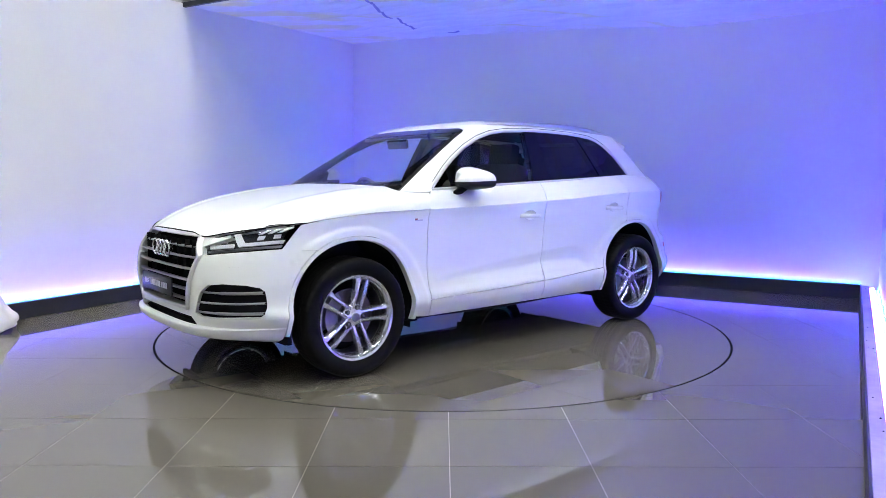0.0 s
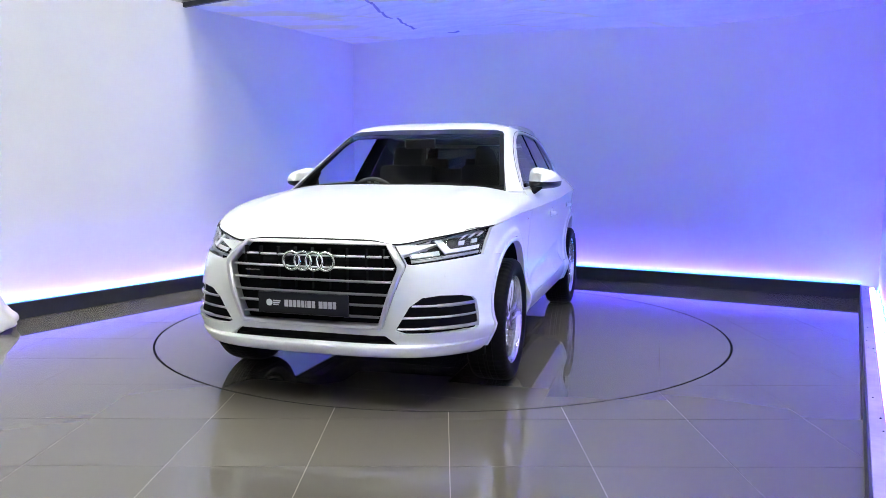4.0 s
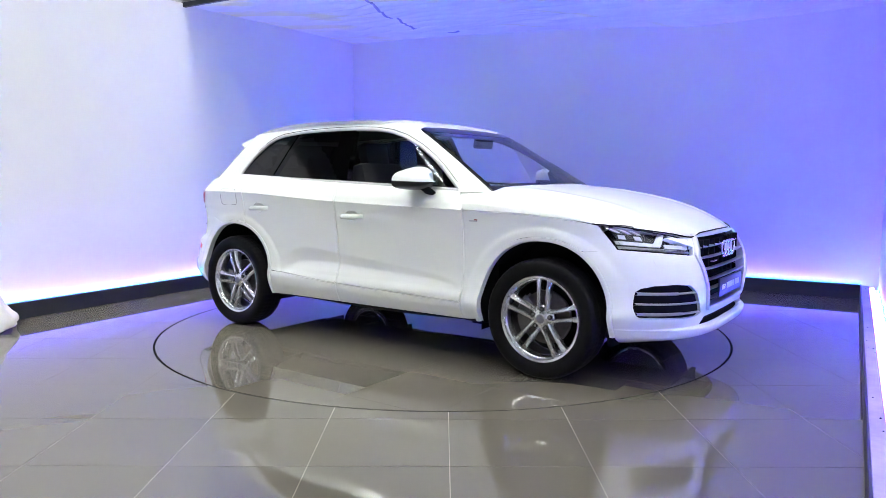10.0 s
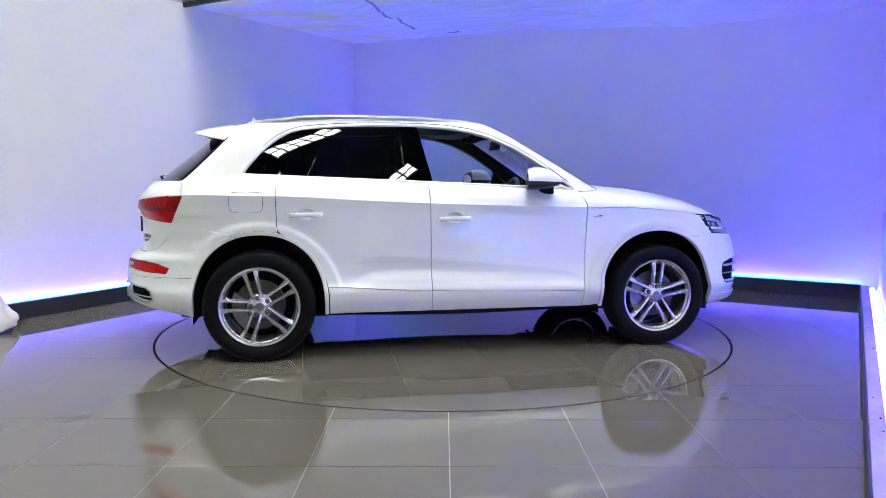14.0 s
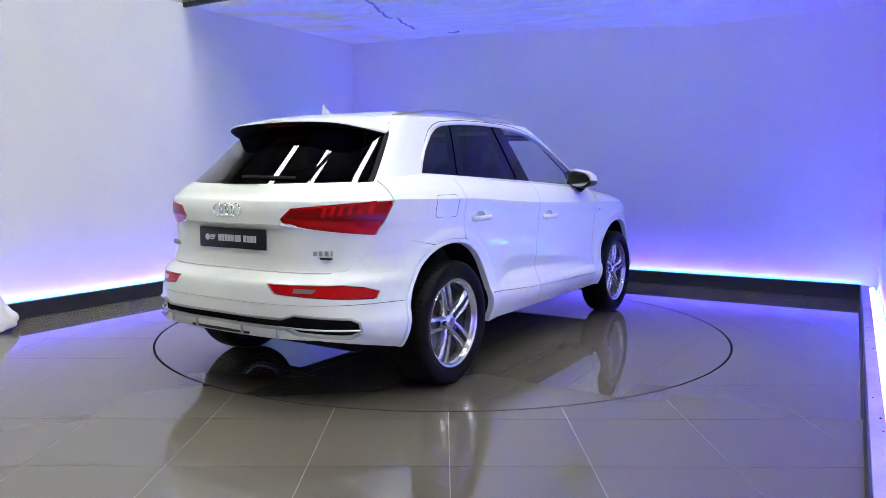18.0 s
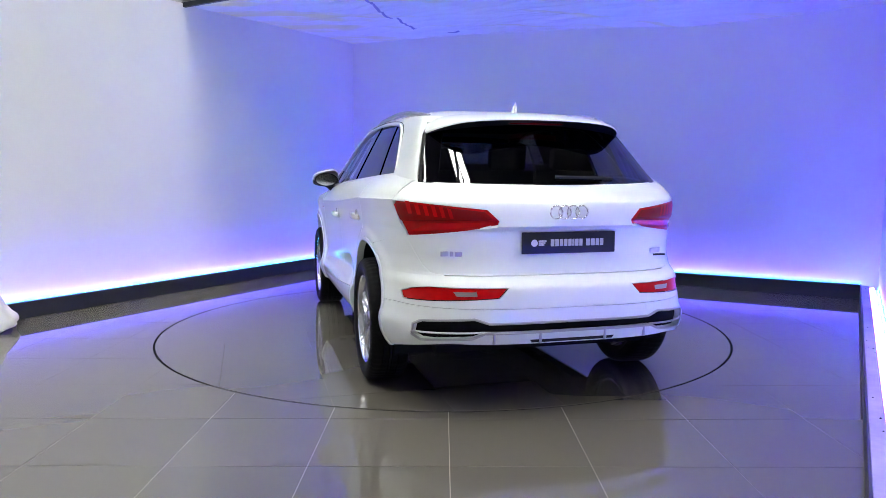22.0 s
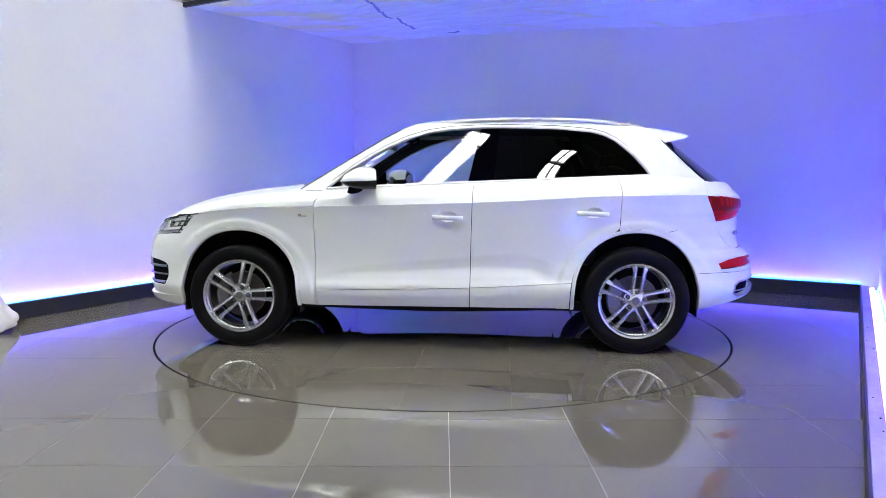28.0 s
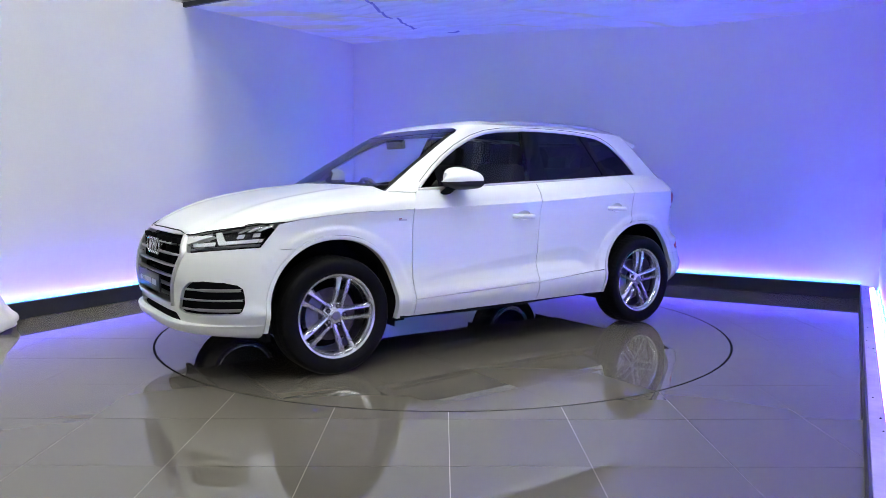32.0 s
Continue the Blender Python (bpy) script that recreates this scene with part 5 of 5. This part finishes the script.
def wheels(car):
    """Tyre, five twin spokes, nuts, brake disc, for each corner."""
    def wheel():
        w = empty("wheel")
        prof = [(0.262, 0.085), (0.275, 0.100), (0.300, 0.113), (0.330, 0.116), (0.350, 0.108), (0.362, 0.094), (0.3675, 0.075)]
        for k, y in enumerate((0.048, 0.042, 0.012, 0.006, -0.006, -0.012, -0.042, -0.048)):
            prof += [(0.3685, y + 0.001), (0.3685, y)] if k % 2 else [(0.3685, y), (0.361, y - 0.001)]
        prof += [(0.3675, -0.075), (0.362, -0.094), (0.350, -0.108), (0.330, -0.116), (0.300, -0.113), (0.262, -0.085)]
        tyre = lathe(prof, 180)
        for v in tyre.verts:   # cross grooves of the tread and its shoulders
            r = math.hypot(v.co.x, v.co.z)
            if r > 0.358 and round(math.atan2(v.co.z, v.co.x) / math.tau * 180) % 3 == (0 if v.co.y > 0 else 1):
                k = (r - 0.0035) / r
                v.co.x, v.co.z = v.co.x * k, v.co.z * k
        part("tyre", tyre, RUBBER, w, angle=30)
        rimp = [(0.244, 0.075), (0.250, 0.094), (0.263, 0.100), (0.266, 0.094), (0.262, 0.085), (0.262, -0.09), (0.24, -0.09), (0.232, 0.02), (0.238, 0.070), (0.244, 0.075)]
        part("rim", lathe(rimp, 64), ALLOY, w)
        part("rim_barrel", lathe([(0.2315, 0.018), (0.228, -0.088)], 48), ALLOYDARK, w)
        for k in range(5):
            a0 = math.radians(90 + 72 * k)
            for sgn in (-1, 1):
                def spoke(i, j):
                    t = i / 10
                    r = 0.046 + 0.200 * t
                    off = sgn * (0.0290 + 0.0045 * t)
                    wd = 0.0125 + 0.002 * t
                    foot = 0.014 * max(0.0, (t - 0.72) / 0.28) ** 1.5     # widens outward where it meets the rim
                    front = 0.068 + 0.013 * math.sin(math.pi * t * 0.80)
                    p, y = ((wd, -0.05), (wd, -0.012), (wd * 0.55, 0.0), (-wd * 0.25, -0.001),
                            (-wd - foot, -0.014), (-wd - foot, -0.05))[j]
                    p = off - sgn * p
                    y += front
                    ca, sa = math.cos(a0), math.sin(a0)
                    return (r * ca - p * sa, y, r * sa + p * ca)
                bm = grid(spoke, range(11), range(6))
                bmesh.ops.recalc_face_normals(bm, faces=bm.faces[:])
                face_out(bm, (0.15 * math.cos(a0), 0.03, 0.15 * math.sin(a0)))
                part("spoke", bm, ALLOY, w)
            a1 = a0
            nut = bmesh.new()
            bmesh.ops.create_cone(nut, cap_ends=True, segments=6, radius1=0.0165, radius2=0.0155, depth=0.024)
            nut.transform(Matrix.Translation((0.060 * math.cos(a1), 0.060, 0.060 * math.sin(a1))) @ pose(0, 0, 0, -90))
            part("nut_pocket", nut, PLASTIC, w, smooth=False)
            nut = bmesh.new()
            bmesh.ops.create_cone(nut, cap_ends=True, segments=6, radius1=0.0095, radius2=0.008, depth=0.012)
            nut.transform(Matrix.Translation((0.060 * math.cos(a1), 0.0715, 0.060 * math.sin(a1))) @ pose(0, 0, 0, -90))
            part("wheel_nut", nut, ALLOYDARK, w, smooth=False)
        hub = lathe([(0.0, 0.078), (0.030, 0.078), (0.038, 0.075), (0.046, 0.070), (0.062, 0.066), (0.082, 0.050), (0.070, 0.01), (0.0, 0.01)], 36)
        part("hub", hub, ALLOY, w)
        part("centre_cap", lathe([(0.0, 0.0835), (0.024, 0.0825), (0.028, 0.079)], 28), ALLOYDARK, w)
        part("brake_disc", lathe([(0.07, 0.005), (0.165, 0.005), (0.165, -0.02), (0.07, -0.02)], 48), DISC, w)
        cal = lathe([(0.10, 0.030), (0.185, 0.030), (0.19, -0.03), (0.10, -0.03)], 60)
        bmesh.ops.delete(cal, geom=[f for f in cal.faces if not (0.05 < f.calc_center_median().normalized().x and abs(f.calc_center_median().z) < 0.10)], context="FACES")
        part("brake_shield", lathe([(0.0, -0.060), (0.10, -0.066), (0.215, -0.080), (0.222, -0.088)], 36), DARKWELL, w)
        part("brake_caliper", cal, ALLOYDARK, w)
        return w
    first = wheel()
    out = 0.832
    first.parent = car
    first.matrix_basis = pose(HUB_F, out, HUB_Z) @ pose(0, 0, 0, 0, -16, 0)
    for x, s, turn in ((HUB_F, -1, -4), (HUB_R, 1, -7), (HUB_R, -1, 15)):
        w = copy_thing(first, pose(x, s * out, HUB_Z) @ pose(0, 0, 0, 0, 0, 0 if s > 0 else 180) @ pose(0, 0, 0, 0, turn, 0))
        w.parent = car
    # dark wheel wells
    for cx in (HUB_F, HUB_R):
        def well(i, j):
            a = math.radians(-16 + 212 * i / 30)
            x, z = arch(cx, a, 0.012)
            return (x, (0.94, 0.90, 0.55, 0.54)[j] - (0.012 if j == 0 else 0), max(0.24, z)) if j < 3 else (cx + (x - cx) * 0.1, 0.54, HUB_Z)
        both("wheel_well", grid(lambda i, j: (well(i, j)[0], min(well(i, j)[1], side_w(well(i, j)[0], max(0.31, well(i, j)[2])) - 0.03), well(i, j)[2]), range(31), range(4)), DARKWELL, car)


    for x0, x1, z in ((HUB_F + 0.405, HUB_F + 0.435, 0.245), (HUB_R - 0.42, HUB_R - 0.445, 0.30)):
        lo, hi = sorted((x0, x1))
        both("wheel_well_flap", box((lo, 0.50, z), (hi, 0.855, 0.52), 0.004), DARKWELL, car)


def mirrors(car):
    def cap(i, j):
        # an egg-like housing cut flat at its rear
        a, t = i / 24 * math.tau, j / 10
        x = 0.630 - 0.226 * t
        r = (1 - (1 - t) ** 3.4) ** 0.45
        c, s = math.cos(a), math.sin(a)
        c = math.copysign(abs(c) ** 0.62, c)
        s = math.copysign(abs(s) ** (0.72 if s > 0 else 0.5), s)
        tall = (0.094 - 0.026 * c) * (1 - 0.16 * max(0.0, (t - 0.6) / 0.4) ** 2) if s > 0 else 0.052 - 0.010 * c
        return (x + 0.03 * c * (1 - t), 0.956 + 0.110 * r * c, 1.192 + r * s * tall)
    bm = grid(cap, range(24), range(11), close_u=True)
    bmesh.ops.recalc_face_normals(bm, faces=bm.faces[:])
    top = bm.copy()
    cut = [(0.30, 1.203), (0.75, 1.187), (0.75, 1.5), (0.30, 1.5)]
    trim(top, cut, (0, 2), inside=True)
    trim(bm, cut, (0, 2))
    for m in (bm, top):   # its open end is turned towards the driver
        for v in m.verts:
            v.co.x -= 0.22 * (v.co.y - 0.956)
    tops = both("door_mirror", rim(face_out(top, (0.55, 0.953, 1.2)), 0.004), PAINT, car, "white capped door mirror on a black foot")
    low = rim(face_out(bm, (0.55, 0.953, 1.2)), 0.004)
    foot = tube([(0.575, 0.835, 1.100), (0.570, 0.880, 1.112), (0.555, 0.910, 1.138), (0.545, 0.940, 1.160)], 0.052, 10, 0.022)
    def disc(x, ry, rz):
        return grid(lambda i, j: (x - 0.22 * (ry * j / 6) * math.cos(i / 24 * math.tau), 0.956 + (ry * j / 6) * math.cos(i / 24 * math.tau), 1.198 + (rz * j / 6) * math.sin(i / 24 * math.tau)), range(24), range(7), close_u=True)
    bezel, pane = disc(0.4055, 0.100, 0.056), disc(0.402, 0.088, 0.048)
    for s, t in zip((1, -1), tops):
        for name, m, mat in (("mirror_base", low, PLASTIC), ("mirror_foot", foot, DARKWELL), ("mirror_bezel", bezel, PLASTIC), ("mirror_glass", pane, CHROME)):
            part(name, m.copy() if s > 0 else flipped(m), mat, t)
    low.free(), foot.free(), pane.free(), bezel.free()


FLAP = (-1.480, 1.057, 0.106, 0.064, 0.030)      # filler flap: middle, half size, corner radius


def trims(car):
    # roof rails on their feet
    def rail(k):
        x = 0.02 - 1.50 * k
        return (x, 0.600 - 0.09 * max(0, k - 0.55) ** 2 * 3.2 - 0.012 * (1 - k), 1.606 + tail_drop(x, 1.0) * 0.9 + 0.020 * min(1, 6 * k, 4.5 * (1 - k)) ** 0.8 + 0.016 * math.sin(math.pi * k))
    both("roof_rail", tube([rail(k) for k in steps(0, 1, 40)], 0.014, 8, 0.016), SATIN, car)
    # antenna fin
    def fin(i, j):
        t, s = i / 12, -1 + j / 3
        h = 0.092 * t ** 1.6 * (1 if t < 0.93 else (1 - t) / 0.07)
        k = abs(j - 3)
        wide, tall = ((0.0, 1.0), (0.006, 0.96), (0.018, 0.16), (0.036, 0.0))[k]
        return (-1.35 - 0.15 * t, math.copysign(wide, s) * (1 - t * 0.3), 1.598 + h * tall)
    part("antenna_fin", face_out(grid(fin, range(13), range(7)), (-1.47, 0, 1.58)), PAINT, car)
    # side badge on the wing, filler flap, wipers
    for s in (1, -1):
        b = box((0.905, 0, 0.942), (0.965, 0.004, 0.950))
        b.transform(Matrix.Translation((0, side_w(0.93, 0.946) - 0.001, 0)))
        part("wing_badge", b if s > 0 else flipped(b), SATIN, car, smooth=False)
        r = box((0.944, 0, 0.9505), (0.966, 0.004, 0.957))
        r.transform(Matrix.Translation((0, side_w(0.93, 0.946) - 0.001, 0)))
        part("wing_badge", r if s > 0 else flipped(r), REDDARK, car, smooth=False)
        if s < 0:
            b.free()
    # filler flap: a rounded square with its dark gap
    cx, cz, hx, hz, r = FLAP
    edge = []
    for qx, qz, a0 in ((1, 1, 0), (-1, 1, 90), (-1, -1, 180), (1, -1, 270)):
        for q in steps(a0, a0 + 90, 6):
            edge.append((cx + qx * (hx - r) + r * math.cos(radians(q)), cz + qz * (hz - r) + r * math.sin(radians(q))))
    part("flap_gap", tube([(x, -side_w(x, z) + 0.0005, z) for x, z in edge], 0.0017, 6, close=True), DARKWELL, car)
    for y0, y1, z1 in ((0.62, -0.02, 1.19), (0.05, -0.60, 1.19)):
        pts = [(cabin_front(1.16 + 0.03 * math.sin(math.pi * k)) + 0.012 - 0.06 * (abs(y0 + (y1 - y0) * k) / 0.75) ** 2, y0 + (y1 - y0) * k, 1.158 + 0.02 * math.sin(math.pi * k)) for k in steps(0, 1, 12)]
        part("wiper", tube(pts, 0.006, 6, 0.009), PLASTIC, car)
    pts = [(cabin_rear(1.222 + 0.02 * (y + 0.1)) + BOW * y * y - 0.010, y, 1.222 + 0.02 * (y + 0.1)) for y in steps(0.02, -0.34, 8)]
    part("rear_wiper", tube(pts, 0.007, 6, 0.010), PLASTIC, car)


def inside(car):
    """What shows through the glass: floor tub, dashboard, wheel, seats, headlining."""
    tub = box((-1.95, -0.62, 0.262), (1.05, 0.62, 0.30))
    for s in (-1, 1):
        for x0, x1, y in ((-0.93, 0.85, 0.84), (-1.62, -0.93, 0.80)):
            lo, hi = sorted((s * (y - 0.03), s * y))
            box((x0, lo, 0.30 if x0 > -0.95 else 0.86), (x1, hi, 1.10), bm=tub)
    box((0.85, -0.80, 0.26), (1.05, 0.80, 1.02), bm=tub)
    box((1.05, -0.52, 0.25), (2.06, 0.52, 0.80), bm=tub)
    box((-2.09, -0.50, 0.38), (-1.95, 0.50, 1.02), bm=tub)
    part("inner_tub", tub, DARKWELL, car, smooth=False)
    def dash(i, j):
        y = -0.76 + 1.52 * i / 20
        x, z = ((1.00, 1.12), (0.80, 1.125), (0.66, 1.118), (0.55, 1.09), (0.50, 1.02), (0.56, 0.85))[j]
        hump = 0.035 * math.exp(-((y + 0.37) / 0.17) ** 2) if 1 <= j <= 3 else 0
        return (x, y, z + hump)
    part("dashboard", face_out(grid(dash, range(21), range(6)), (0.9, 0, 0.6)), DASH, car)
    wheel = lathe([(0.180 + 0.017 * math.cos(a), 0.017 * math.sin(a)) for a in steps(0, math.tau, 10)], 36, "X")
    for a in (90, 210, 330):
        c, s = math.cos(radians(a)), math.sin(radians(a))
        join(wheel, tube([(0.02, 0.05 * c, 0.05 * s), (0, 0.175 * c, 0.175 * s)], 0.014, 6))
    join(wheel, lathe([(0.0, -0.03), (0.055, -0.025), (0.065, 0.0), (0.05, 0.05), (0.0, 0.05)], 20, "X"))
    wheel.transform(pose(0.42, -0.37, 1.04, 0, 22, 0))
    part("steering_wheel", wheel, material("steering_wheel_leather", (0.075, 0.078, 0.075), 0.5, grain=0.1, grain_size=150), car)
    def cushion(x, y, z, sx, sy, sz, tilt=0.0):
        bm = box((-sx, -sy, -sz), (sx, sy, sz), min(sx, sy, sz) * 0.55)
        bm.transform(pose(x, y, z, 0, tilt, 0))
        return bm
    for y in (-0.37, 0.37):
        seat = part("front_seat", cushion(0.05, y, 0.66, 0.27, 0.25, 0.10, -6), FABRIC, car)
        part("backrest", cushion(-0.27, y, 1.00, 0.08, 0.25, 0.33, -16), FABRIC, seat)
        part("headrest", cushion(-0.375, y, 1.395, 0.05, 0.135, 0.09, -10), FABRIC, seat)
    bench = part("rear_bench", cushion(-0.90, 0, 0.70, 0.26, 0.68, 0.10, -6), FABRIC, car)
    part("backrest", cushion(-1.22, 0, 1.00, 0.08, 0.68, 0.31, -18), FABRIC, bench)
    for y in (-0.42, 0.0, 0.42):
        part("headrest", cushion(-1.345, y, 1.335, 0.04, 0.12, 0.07, -10), FABRIC, bench)
    def roof(a, k):
        x, y = cabin_point(a, ROOF_Z, k)
        return (x, y, ROOF_Z - 0.022 + 0.03 * (1 - k ** 3) + tail_drop(x, 1.0))
    part("headlining", grid(roof, cabin_turns()[::2], [0.955, 0.8, 0.6, 0.4, 0.2, 0.0]), HEADLINER, car)
    half = [o for o in car.children if o.name.startswith("headlining")][0]
    bm = bmesh.new()
    bm.from_mesh(half.data)
    whole(bm)
    bm.to_mesh(half.data)
    bm.free()
    part("rear_view_mirror", cushion(0.42, 0, 1.475, 0.016, 0.12, 0.035, 10), PLASTIC, car)
    # inner window frames of the doors
    for s in (1, -1):
        part("belt_rail", box((-1.45, 0.80 * s - 0.03, 1.10), (0.75, 0.80 * s + 0.03, 1.15), 0.01), DASH, car)
    under = box((-1.75, -0.60, 0.235), (1.85, 0.60, 0.262))
    part("underbody", under, DARKWELL, car, smooth=False)


def make_car():
    car = empty("car")
    tagged(car, "white five-door sport utility car with privacy glass and silver alloys", "car")
    body(car)
    bumpers(car)
    wheels(car)
    mirrors(car)
    trims(car)
    inside(car)
    return car


CAR = make_car()


def motions():
    """The turntable carries the car round, speeding up at first and slowing at the end."""
    rows = [(t, pose(0, 0, 0, 0, 0, a)) for t, a in TURN]
    walk(TABLE, rows)
    walk(CAR, [(t, m @ Matrix.Translation(-AXIS)) for t, m in rows])


motions()
